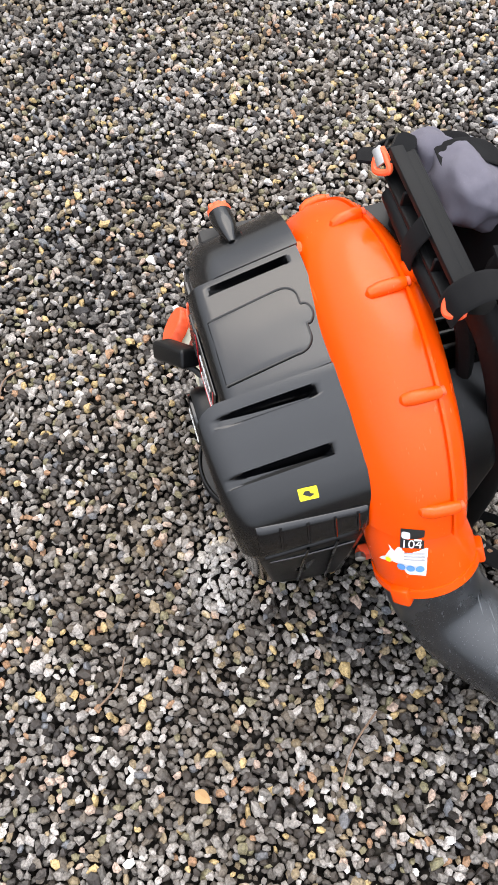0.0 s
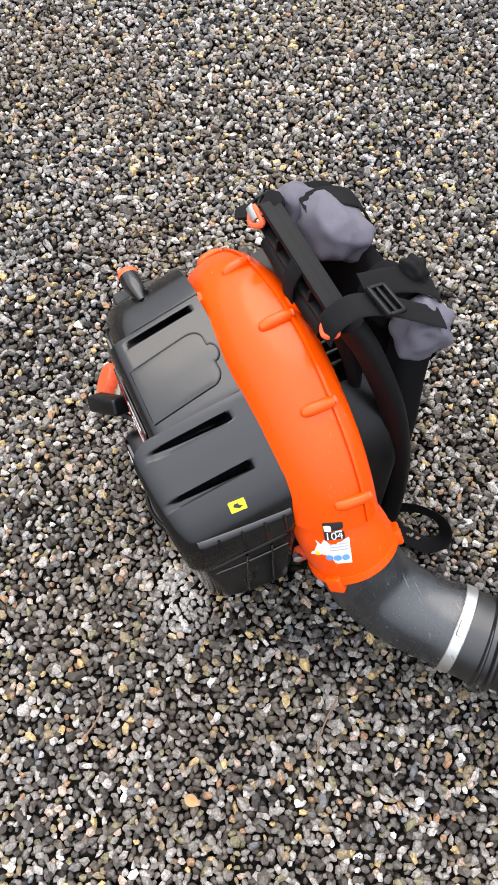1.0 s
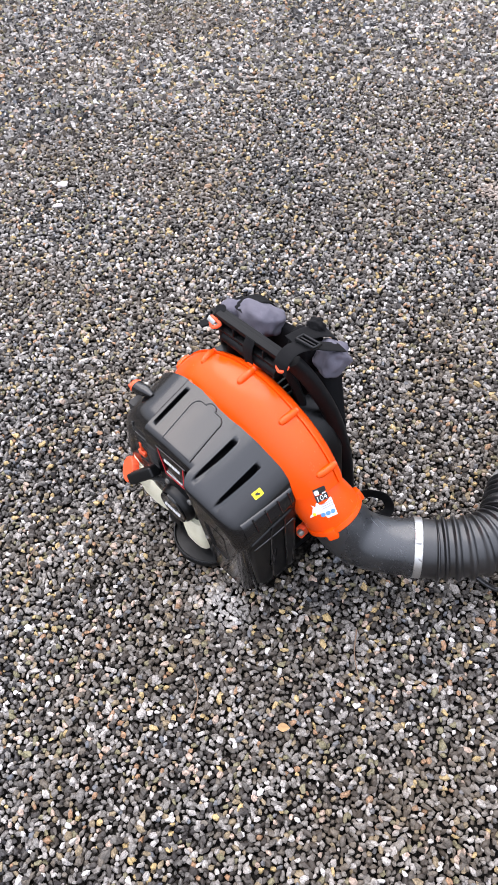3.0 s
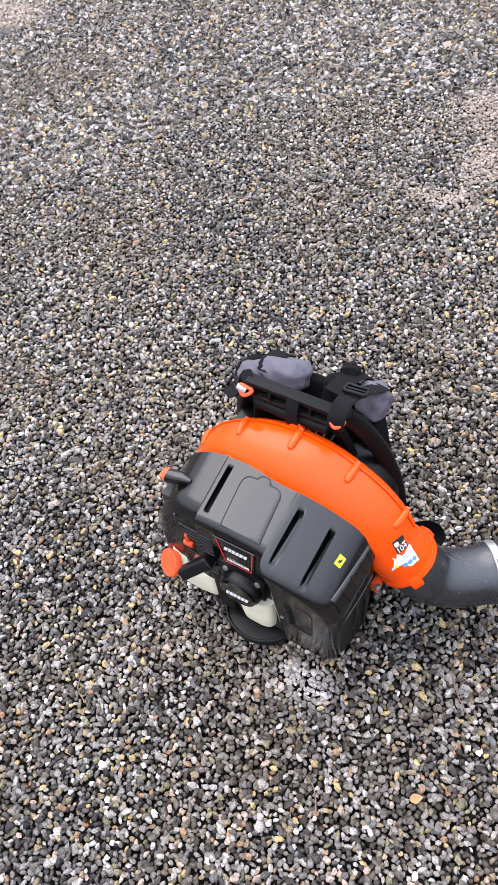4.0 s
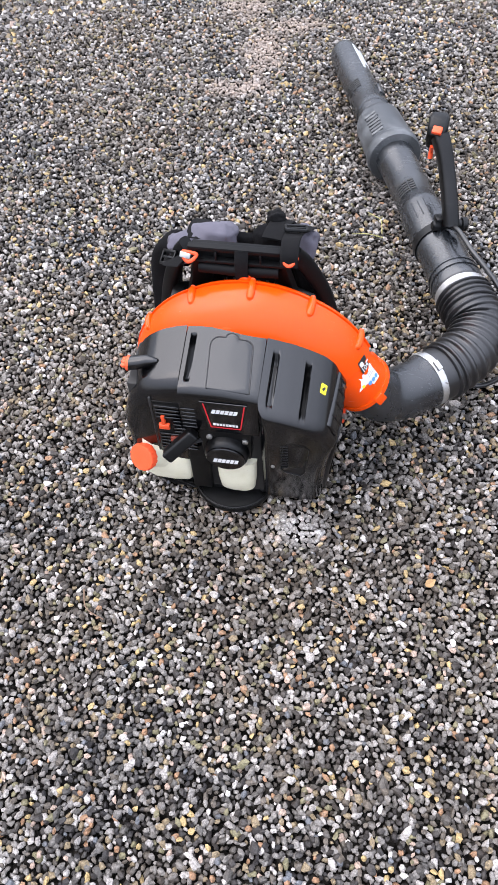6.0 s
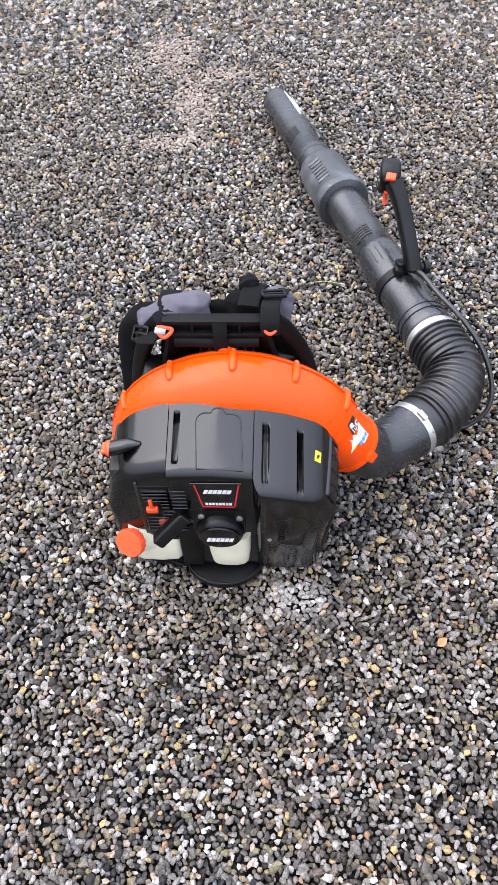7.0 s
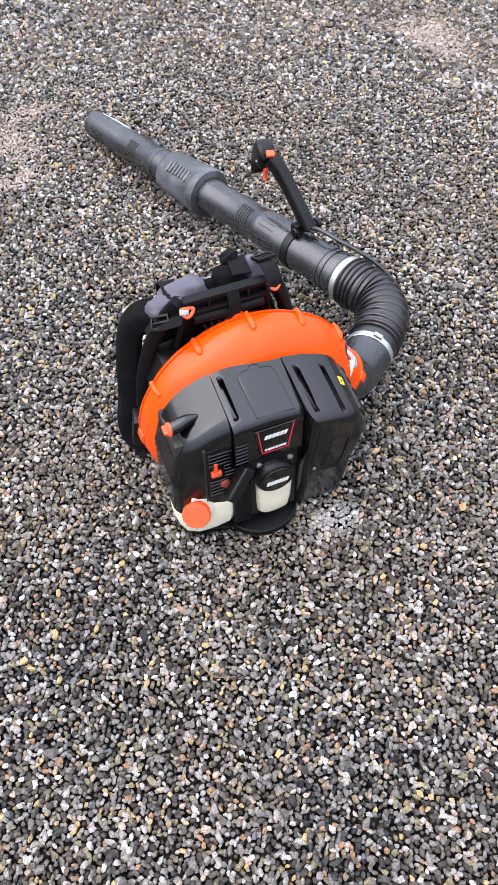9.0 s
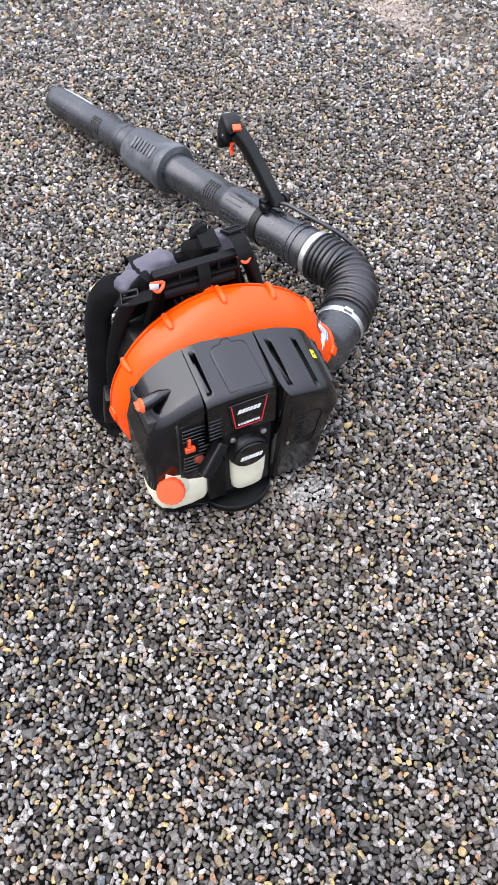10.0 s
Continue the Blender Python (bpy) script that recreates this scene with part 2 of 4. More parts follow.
def prism(poly, m, depth, r=0.003, seg=2):
    """A slab with the outline poly in the pose m, from z 0 to depth, with rounded rims."""
    bm = bmesh.new()
    vs = [bm.verts.new((x, y, 0)) for x, y in poly]
    f = bm.faces.new(vs)
    top = bmesh.ops.extrude_face_region(bm, geom=[f])
    for v in top["geom"]:
        if isinstance(v, bmesh.types.BMVert):
            v.co.z += depth
    if r:
        rim = [e for e in bm.edges if abs(e.verts[0].co.z - e.verts[1].co.z) < 1e-6]
        bmesh.ops.bevel(bm, geom=rim, offset=r, segments=seg, profile=0.5, affect="EDGES")
    return moved(bm, m)


def rounded(w, h, r, n=5):
    pts = []
    for cx, cy, a0 in ((w / 2 - r, h / 2 - r, 0), (-w / 2 + r, h / 2 - r, 90), (-w / 2 + r, -h / 2 + r, 180), (w / 2 - r, -h / 2 + r, 270)):
        for k in range(n + 1):
            a = radians(a0 + 90 * k / n)
            pts.append((cx + r * math.cos(a), cy + r * math.sin(a)))
    return pts


def pad_shape(w, h, n=20):
    """A superellipse section for padded straps."""
    out = []
    for i in range(n):
        a = 2 * math.pi * i / n
        c, s = math.cos(a), math.sin(a)
        out.append((w * math.copysign(abs(c) ** 0.6, c), h * math.copysign(abs(s) ** 0.6, s)))
    return out


def flat_grid(poly, rings=6):
    bm = bmesh.new()
    cx = sum(p[0] for p in poly) / len(poly)
    cy = sum(p[1] for p in poly) / len(poly)
    prev = None
    for k in range(rings):
        f = 1 - k / rings
        cur = [bm.verts.new((cx + (x - cx) * f, cy + (y - cy) * f, 0)) for x, y in poly]
        if prev:
            for i in range(len(cur)):
                j = (i + 1) % len(cur)
                bm.faces.new((prev[i], prev[j], cur[j], cur[i]))
        prev = cur
    bm.faces.new(prev)
    return bm


def decal(name, bm, material, on, pose_of, parent, lift=0.0006, label=""):
    """A thin film that lies on the surface of the mesh `on`, seen along -z of the pose."""
    co, fa = [], []
    for o in on if isinstance(on, tuple) else (on,):
        fa += [[i + len(co) for i in p.vertices] for p in o.data.polygons]
        co += [v.co for v in o.data.vertices]
    tree = BVHTree.FromPolygons(co, fa)
    z = (pose_of.to_3x3() @ Vector((0, 0, 1))).normalized()
    for v in bm.verts:
        p = pose_of @ v.co
        hit = tree.ray_cast(p + z * 0.06, -z)[0]
        v.co = (hit if hit else p) + z * lift
    return part(name, bm, material, parent, label)


def lettering(text, size):
    cu = bpy.data.curves.new("lettering", "FONT")
    cu.body, cu.size, cu.align_x, cu.align_y = text, size, "CENTER", "CENTER"
    ob = bpy.data.objects.new("lettering", cu)
    scene.collection.objects.link(ob)
    me = bpy.data.meshes.new_from_object(ob.evaluated_get(bpy.context.evaluated_depsgraph_get()))
    bpy.data.objects.remove(ob)
    bm = bmesh.new()
    bm.from_mesh(me)
    bmesh.ops.triangulate(bm, faces=bm.faces)
    return bm


def bar_poly(x0, y0, x1, y1, slant=0.0):
    return [(x0, y0), (x1, y0), (x1 + slant, y1), (x0 + slant, y1)]


# ---- ground ----
SEEN = [(-0.75, -0.70), (0.05, -1.0), (0.60, -0.75), (0.95, 0.0), (2.05, 1.55), (1.9, 2.3), (1.1, 2.8), (-0.2, 3.3), (-1.3, 4.0), (-4.1, 3.1), (-4.0, 2.1), (-2.2, 0.0), (-1.2, -0.45)]


def inside(x, y, poly):
    hit = np.zeros(len(x), bool)
    for (x0, y0), (x1, y1) in zip(poly, poly[1:] + poly[:1]):
        cross = (y0 > y) != (y1 > y)
        hit ^= cross & (x < (x1 - x0) * (y - y0) / (y1 - y0 + 1e-12) + x0)
    return hit


def ground_sheet():
    """One sheet to the horizon; near-black gap shade under the loose stones, further off the gravel itself."""
    xs = np.concatenate([np.linspace(-60, -5, 12), np.arange(-4.9, 3.0, 0.1), np.linspace(3, 60, 12)])
    ys = np.concatenate([np.linspace(-60, -2, 12), np.arange(-1.9, 5.0, 0.1), np.linspace(5, 60, 12)])
    gx, gy = np.meshgrid(xs, ys)
    w = len(xs)
    quads = [(r * w + c, r * w + c + 1, r * w + w + c + 1, r * w + w + c) for r in range(len(ys) - 1) for c in range(w - 1)]
    me = bpy.data.meshes.new("ground")
    me.from_pydata(np.stack([gx.ravel(), gy.ravel(), np.full(gx.size, -0.018)], 1).tolist(), [], quads)
    me.materials.append(SHADED_BED)
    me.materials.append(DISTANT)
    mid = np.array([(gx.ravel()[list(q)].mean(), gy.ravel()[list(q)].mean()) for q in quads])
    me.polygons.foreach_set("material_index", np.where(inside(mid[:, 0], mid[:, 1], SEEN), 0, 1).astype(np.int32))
    return tagged(new("ground", me), "level bed of dark grey crushed gravel", "ground", kind="structure")


ground = ground_sheet()

# ---- the leaf blower ----
blower = tagged(new("leaf_blower"), "orange and black petrol backpack leaf blower standing on gravel", "leaf blower")

ARCH = [(-0.200, 0.215), (-0.197, 0.240), (-0.192, 0.264), (-0.184, 0.288), (-0.172, 0.309), (-0.156, 0.327), (-0.136, 0.341), (-0.114, 0.351), (-0.090, 0.358),
        (-0.074, 0.361), (-0.020, 0.362), (0.043, 0.355), (0.058, 0.351), (0.085, 0.343), (0.112, 0.331), (0.130, 0.321),
        (0.145, 0.310), (0.158, 0.295), (0.166, 0.278), (0.171, 0.258)]

ARCH_X, ARCH_Z = [a for a, _ in ARCH], [b for _, b in ARCH]
SPAN = np.linspace(-0.009, 0.009, 13)


def arch(x):
    return float(np.mean(np.interp(np.clip(x + SPAN, ARCH[0][0], ARCH[-1][0]), ARCH_X, ARCH_Z)))


def step(a, b, v):
    u = min(max((v - a) / (b - a), 0), 1)
    return u * u * (3 - 2 * u)


def slot_depth(x, y, cx, half, back, front, deep):
    """A groove that is deep at its back end and runs out towards the front."""
    across = 1 - step(half * 0.75, half * 1.15, abs(x - cx))
    along = step(back, back - 0.004, y) if y > front else 0
    run = min(max((y - front) / (back - front), 0), 1)
    return deep * across * along * run ** 0.5


def cover_section(x0, x1, back, front, zbot, slope, round_r, sides, shear=0.0, slots=(), nx=90, ny=34, top=arch):
    """A shell piece: arched top, straight sides, rounded front rim. sides: which outer sides round in ('l', 'r')."""
    stations = [(back + (front + round_r - back) * k / ny, 0.0) for k in range(ny + 1)]
    for k in range(1, 9):
        a = math.pi / 2 * k / 8
        stations.append((front + round_r * (1 - math.sin(a)), round_r * (1 - math.cos(a))))
    rings = []
    for y, inset in stations:
        l = x0 + (inset if "l" in sides else 0)
        r = x1 - (inset if "r" in sides else 0)
        ring = []
        for i in range(nx):
            u = i / (nx - 1)
            x = l + (r - l) * u
            z = top(x0 + (x1 - x0) * u) + slope * y - inset
            for s in slots:
                z -= slot_depth(x, y, *s)
            ring.append([x, y, z])
        zr, zl = ring[-1][2], ring[0][2]
        for k in range(1, 9):
            ring.append([r, y, zr + (zbot - zr) * k / 8])
        for k in range(0, 9):
            ring.append([l, y, zbot + (zl - zbot) * k / 9])
        w = (back - y) / (back - front)
        rings.append([(x, yy - shear * z * w, z) for x, yy, z in ring])
    return skin(rings)


def narrowed(bm):
    """The right end of the cover draws in towards the ground, most of all at its rounded front corner."""
    for v in bm.verts:
        low = min(max((0.25 - v.co.z) / 0.22, 0), 1.1)
        side_ = min(max((v.co.x - 0.085) / 0.086, 0), 1.1)
        fore = min(max(-v.co.y / 0.085, 0), 1.1)
        v.co.x -= (0.010 + 0.030 * fore ** 2) * low * side_
        v.co.y -= 0.012 * low * min(max(-v.co.y / 0.05, 0), 1)
    return bm


cover = new("engine_cover")
cover.parent = blower
left_shell = part("left_shell", cover_section(-0.199, -0.0895, 0.030, -0.0735, 0.125, 0.30, 0.026, "l", nx=60), BLACK, cover, "glossy black plastic shell", 50)
mid_shell = part("middle_shell", cover_section(-0.088, 0.0415, 0.028, -0.083, 0.235, 0.30, 0.014, "",
                 slots=((-0.0755, 0.0045, 0.015, -0.064, 0.022),), nx=110), BLACK, cover, "glossy black plastic shell with a groove", 50)
right_shell = part("right_shell", narrowed(cover_section(0.043, 0.171, 0.028, -0.062, 0.040, 0.32, 0.018, "lr", 0.155,
                   slots=((0.0605, 0.0045, 0.012, -0.050, 0.022), (0.1130, 0.0045, 0.012, -0.052, 0.022)), nx=110)), BLACK, cover,
                   "glossy black plastic shell with two grooves", 50)


def lid_outline():
    pts = [(0.027, -0.074), (0.023, -0.010)]
    pts += [(0.023 - 0.014 + 0.014 * math.cos(radians(a)), -0.002 + 0.014 * math.sin(radians(a))) for a in range(0, 91, 15)]
    pts += [(-0.012 + 0.011 * math.cos(radians(a)), 0.012 + 0.008 * math.sin(radians(a))) for a in range(0, 181, 20)]
    pts += [(-0.046 + 0.014 + 0.014 * math.cos(radians(a)), -0.002 + 0.014 * math.sin(radians(a))) for a in range(90, 181, 15)]
    pts += [(-0.046, -0.010), (-0.042, -0.074)]
    return pts


def top_lid():
    pts = lid_outline()
    cx, cy = -0.010, -0.035
    rings = []
    for f, h in ((1.0, -0.004), (1.0, 0.0004), (0.985, 0.0011), (0.96, 0.0013), (0.8, 0.0014), (0.6, 0.0014), (0.4, 0.0014), (0.2, 0.0014), (0.02, 0.0014)):
        ring = []
        for x, y in pts:
            x, y = cx + (x - cx) * f, cy + (y - cy) * f
            ring.append((x, y, arch(x) + 0.30 * y + h))
        rings.append(ring)
    return skin(rings)


part("air_filter_lid", top_lid(), BLACK, cover, "flush black lid with a rounded end", 30)

# open seam round the lid
seam = curve_points([(x, y, arch(x) + 0.30 * y + 0.0012) for x, y in lid_outline()], 90)
part("lid_seam", sweep(seam, 0.0011, 6), INK, cover, "dark open seam")

# side lid at the right end of the cover
side = [(-0.080, 0.222), (-0.076, 0.236), (-0.03, 0.247), (0.014, 0.252), (0.022, 0.246), (0.024, 0.16), (0.020, 0.050), (-0.040, 0.048), (-0.050, 0.060)]
side_m = Matrix(((0, 0, 1, 0.162), (1, 0, 0, 0), (0, 1, 0, 0), (0, 0, 0, 1)))
side_lid = part("side_lid", narrowed(prism(side, side_m, 0.0125, 0.004, 3)), MATT, cover, "black ribbed side lid", 40)
shell_tree = BVHTree.FromPolygons([v.co for v in right_shell.data.vertices], [p.vertices[:] for p in right_shell.data.polygons])


def on_side(y, z):
    hit = shell_tree.ray_cast(Vector((0.30, y, z + 0.03)), Vector((-1, 0, -0.2)))[0]
    return hit if hit else Vector((0.171, y, z))


# glossy rim band round the top of the side lid, with cross ridges
band_rings = []
for y in np.linspace(-0.082, 0.024, 28):
    edge = 0.0012 if y < -0.080 or y > 0.022 else 0.0
    drop = 0.05 * (y + 0.03)
    band_rings.append([on_side(y, z + drop) + Vector((out - edge, 0, 0.25 * out)) for z, out in (
        (0.2895, -0.003), (0.2885, 0.0022), (0.2865, 0.0036), (0.2820, 0.0040), (0.2660, 0.0046), (0.2615, 0.0046), (0.2585, 0.0036), (0.2570, -0.003))])
part("rim_band", skin(band_rings), BLACK, cover, "glossy raised rim band", 40)
for y in (-0.060, -0.034, -0.008, 0.014):
    part("ridge", sweep([on_side(y, z + 0.05 * (y + 0.03)) + Vector((0.0044, 0, 0.001)) for z in (0.2875, 0.280, 0.270, 0.2600)], 0.0016, 8), BLACK, cover)
part("ridge", narrowed(sweep([Vector((0.1748, y, 0.217 + 0.05 * (y + 0.03))) for y in np.linspace(-0.070, 0.018, 10)], 0.0016, 8)), BLACK, cover)
for y, foot in ((-0.034, 0.060), (-0.004, 0.050)):
    part("ridge", narrowed(sweep([Vector((0.1748, y + 0.010 * k / 9, 0.246 + (foot - 0.246) * k / 9)) for k in range(10)], 0.0016, 8)), BLACK, cover)
part("lid_screw", lathe((0.176, 0.031, 0.163), (1, -0.3, 0.2), [(0, 0.006), (0.006, 0.006), (0.007, 0.004)], 16), STEEL, cover, "small steel screw")

# raised vent panel on the front of the right shell
def front_y(z, proud=0.0):
    return -0.062 - 0.155 * z - proud


panel = [(0.078, 0.160), (0.084, 0.245), (0.090, 0.256), (0.122, 0.250), (0.130, 0.238), (0.132, 0.150), (0.124, 0.138), (0.086, 0.146)]
rows = []
for f, h in ((1.0, -0.001), (1.0, 0.0015), (0.96, 0.0024), (0.94, 0.0010), (0.5, 0.0010), (0.02, 0.0010)):
    rows.append([(0.105 + (x - 0.105) * f, front_y(0.2 + (z - 0.2) * f, h), 0.2 + (z - 0.2) * f) for x, z in panel])
part("vent_panel", narrowed(skin(rows)), MATT, cover, "black louvred vent panel", 30)
for k in range(9):
    z = 0.165 + k * 0.0095
    part("louvre", narrowed(sweep([Vector((0.080, front_y(z, 0.002), z)), Vector((0.093, front_y(z + 0.003, 0.002), z + 0.003))], 0.0016, 6)), MATT, cover)
part("front_screw", narrowed(lathe((0.066, front_y(0.165), 0.165), (0, -1, 0.15), [(0, 0.0035), (0.003, 0.0035), (0.0035, 0.002)], 14)), STEEL, cover)

# boss with the orange knob on the left shell
boss = [(-0.132, 0.004, 0.344), (-0.150, 0.010, 0.342), (-0.165, 0.0125, 0.336), (-0.181, 0.0125, 0.331)]
rings = []
for x, r, z in boss:
    rings.append([(x, -0.024 + r * 1.0 * math.cos(2 * math.pi * i / 20), z - 0.010 + r * math.sin(2 * math.pi * i / 20)) for i in range(20)])
part("boss", skin(rings), BLACK, cover)
knob = part("choke_knob", lathe((-0.1812, -0.024, 0.3212), (-1, 0, 0.1), [(0, 0.0125), (0.004, 0.0130), (0.006, 0.0105), (0.0062, 0.006), (0.012, 0.0055), (0.013, 0.003)], 20), CAP, blower, "orange plastic knob")
part("knob_wing", moved(box((-0.004, -0.010, -0.003), (0.004, 0.010, 0.003), 0.0015), Matrix.Translation((-0.190, -0.024, 0.3222))), CAP, knob)

# badge panel: red outline, plain white bars
badge_pose = Matrix(((1, 0, 0, -0.0115), (0, 0, -1, -0.0835), (0, 1, 0, 0.286), (0, 0, 0, 1)))
badge = part("badge", prism([(-0.041, 0.033), (-0.030, -0.036), (0.027, -0.036), (0.036, 0.033)], badge_pose, 0.0025, 0.0008), BLACK, blower, "black badge with a red outline")
trim_pose = badge_pose @ Matrix.Translation((0, 0, 0.0027))
for a, b in (((-0.035, 0.030), (-0.0255, -0.032)), ((-0.0255, -0.032), (0.0235, -0.032)), ((0.0235, -0.032), (0.032, 0.030))):
    d = (Vector(b) - Vector(a)).normalized()
    n = Vector((-d.y, d.x)) * 0.0010
    e = d * 0.0008
    quad = [Vector(a) - e + n, Vector(b) + e + n, Vector(b) + e - n, Vector(a) - e - n]
    part("red_line", prism([(p.x, p.y) for p in quad], trim_pose, 0.0006, 0), RED, badge)
for k in range(6):
    part("white_bar", prism(bar_poly(-0.0235 + k * 0.0072, 0.006, -0.0235 + k * 0.0072 + 0.0058, 0.0155, 0.003), trim_pose, 0.0006, 0), WHITE, badge)
for k in range(8):
    part("white_bar", prism(bar_poly(-0.0215 + k * 0.0053, -0.0265, -0.0215 + k * 0.0053 + 0.0040, -0.0215), trim_pose, 0.0006, 0), WHITE, badge)

# engine block behind the fittings
engine = part("engine_block", join(box((-0.185, -0.050, 0.020), (0.046, 0.045, 0.300), 0.006), box((-0.090, -0.066, 0.030), (0.048, 0.0, 0.255), 0.005)), DARK, blower, "dark engine block inside the cover")

# louvred grille beside the badge
grille = part("grille", box((-0.137, -0.0745, 0.150), (-0.0895, -0.050, 0.292), 0.002), MATT, blower, "black louvred grille")
for k in range(13):
    z = 0.162 + k * 0.0098
    part("slat", box((-0.134 if not 4 < k < 9 else -0.106, -0.0785, z), (-0.068 if k < 7 else -0.0905, -0.064, z + 0.0050), 0.001, 1), BLACK, grille)
for k in range(6):
    z = 0.240 + k * 0.0098
    part("slat", box((-0.0865, -0.0850, z), (-0.062, -0.0815, z + 0.0050), 0.001, 1), BLACK, grille)
part("slit", box((-0.1425, -0.0742, 0.140), (-0.1385, -0.070, 0.298), 0.0008, 1), INK, grille)
choke = part("choke_lever", join(box((-0.131, -0.0815, 0.222), (-0.112, -0.072, 0.234), 0.002), box((-0.1255, -0.080, 0.232), (-0.1190, -0.073, 0.258), 0.002)), CAP, blower, "orange choke lever")
part("primer_bulb", lathe((-0.106, -0.074, 0.192), (0, -1, 0.2), [(0, 0.010), (0.004, 0.010), (0.009, 0.0075), (0.011, 0.003)], 20), worn("dull_red_rubber", (0.22, 0.035, 0.02), (0.3, 0.1, 0.06), 0.3, 0.3), blower, "dull red primer bulb")
mark = part("switch_mark", prism(rounded(0.008, 0.034, 0.001, 1), Matrix(((1, 0, 0, -0.1475), (0, 0, -1, -0.0708), (0, 1, 0, 0.240), (0, 0, 0, 1))), 0.0008, 0), INK, blower)
for z in (0.228, 0.240, 0.252):
    part("white_bar", box((-0.1495, -0.0722, z - 0.003), (-0.1455, -0.0715, z + 0.003), 0), WHITE, mark)

# recoil starter
starter = part("recoil_starter", join(
    prism([(-0.048, -0.030), (0.036, -0.030), (0.040, 0.046), (-0.052, 0.046)], Matrix(((1, 0, 0, -0.010), (0, 0, -1, -0.062), (0, 1, 0, 0.192), (0, 0, 0, 1))), 0.022, 0.004),
    lathe((-0.0145, -0.060, 0.186), (0, -1, -0.05), [(0, 0.040), (0.030, 0.039), (0.038, 0.0365), (0.040, 0.034)], 40)), MATT, blower, "black round recoil starter housing")
disc = part("starter_disc", lathe((-0.0145, -0.0985, 0.1845), (0, -1, -0.05), [(0, 0.0340), (0.004, 0.0340), (0.0055, 0.0325), (0.0056, 0.010)], 40), BLACK, starter)
disc_pose = Matrix(((1, 0, 0, -0.0145), (0, 0, -1, -0.1045), (0, 1, 0, 0.1845), (0, 0, 0, 1)))
for k in range(6):
    part("white_bar", prism(bar_poly(-0.022 + k * 0.0073, -0.0085, -0.022 + k * 0.0073 + 0.0060, 0.0015, 0.003), disc_pose, 0.0007, 0), WHITE, starter)
for x, z in ((-0.043, 0.222), (0.018, 0.217)):
    part("bolt", lathe((x, -0.083, z), (0, -1, 0.1), [(0, 0.0055), (0.004, 0.0055), (0.0048, 0.004)], 12), STEEL, starter, "steel hex bolt")
grip_pose = axes((-0.090, -0.104, 0.216), (0.15, -0.86, 0.36), (0.69, 0.33, 0.645))
handle = part("starter_handle", prism(rounded(0.022, 0.070, 0.005), grip_pose @ Matrix.Translation((0, 0, -0.012)), 0.024, 0.004, 3), MATT, blower, "angled black pull handle")
part("pull_cord", sweep(curve_points([(-0.085, -0.105, 0.215), (-0.065, -0.085, 0.205), (-0.045, -0.075, 0.20)], 8), 0.004, 8), INK, handle)

# fuel tank
rings = []
for x, sy, zb, zt in ((-0.196, 0.018, 0.080, 0.150), (-0.192, 0.032, 0.064, 0.172), (-0.182, 0.044, 0.046, 0.170), (-0.160, 0.050, 0.036, 0.160), (-0.125, 0.050, 0.034, 0.148), (-0.098, 0.047, 0.036, 0.142), (-0.088, 0.040, 0.042, 0.136)):
    yc = -0.030
    rings.append([(x, yc + sy * a, (zb + zt) / 2 + (zt - zb) / 2 * b) for a, b in pad_shape(1, 1, 28)])
tank = part("fuel_tank", skin(rings), TANK, blower, "milky white plastic fuel tank", 60)
cap_axis = Vector((-0.36, -0.78, 0.50)).normalized()
cap_at = Vector((-0.166, -0.084, 0.138))
part("filler_neck", lathe(cap_at - cap_axis * 0.045, cap_axis, [(0, 0.040), (0.02, 0.032), (0.036, 0.024), (0.048, 0.0225)], 32), TANK, tank)
part("tank_flange", prism([(-0.012, -0.016), (-0.008, 0.016), (0.006, 0.002), (0.022, -0.004), (0.024, -0.016)], Matrix(((1, 0, 0, -0.162), (0, 0, -1, -0.070), (0, 1, 0, 0.160), (0, 0, 0, 1))), 0.004, 0.001), TANK, tank)
ribs = []
for s, r in ((0, 0.0225), (0.001, 0.0255), (0.012, 0.0255), (0.0145, 0.0235), (0.0152, 0.018), (0.0152, 0.004)):
    ribs.append((s, r))
m = axes(cap_at, cap_axis)
cap_rings = [[m @ Vector(((r + (0.0009 if i % 4 < 2 and 0.02 < r else 0)) * math.cos(2 * math.pi * i / 64), (r + (0.0009 if i % 4 < 2 and 0.02 < r else 0)) * math.sin(2 * math.pi * i / 64), s)) for i in range(64)] for s, r in ribs]
part("fuel_cap", skin(cap_rings), CAP, tank, "coral orange screw cap")
rings = []
for z, hx, hy in ((0.034, 0.016, 0.010), (0.038, 0.026, 0.018), (0.050, 0.033, 0.024), (0.080, 0.036, 0.026), (0.140, 0.038, 0.026)):
    rings.append([(-0.004 + hx * a, -0.058 + hy * b, z) for a, b in pad_shape(1, 1, 28)])
part("tank_bulge", skin(rings), TANK, tank)
part("tank_bracket", join(box((-0.089, -0.076, 0.035), (-0.052, -0.03, 0.175), 0.004), box((0.036, -0.064, 0.02), (0.047, -0.03, 0.2), 0.004)), MATT, blower, "black plastic bracket")

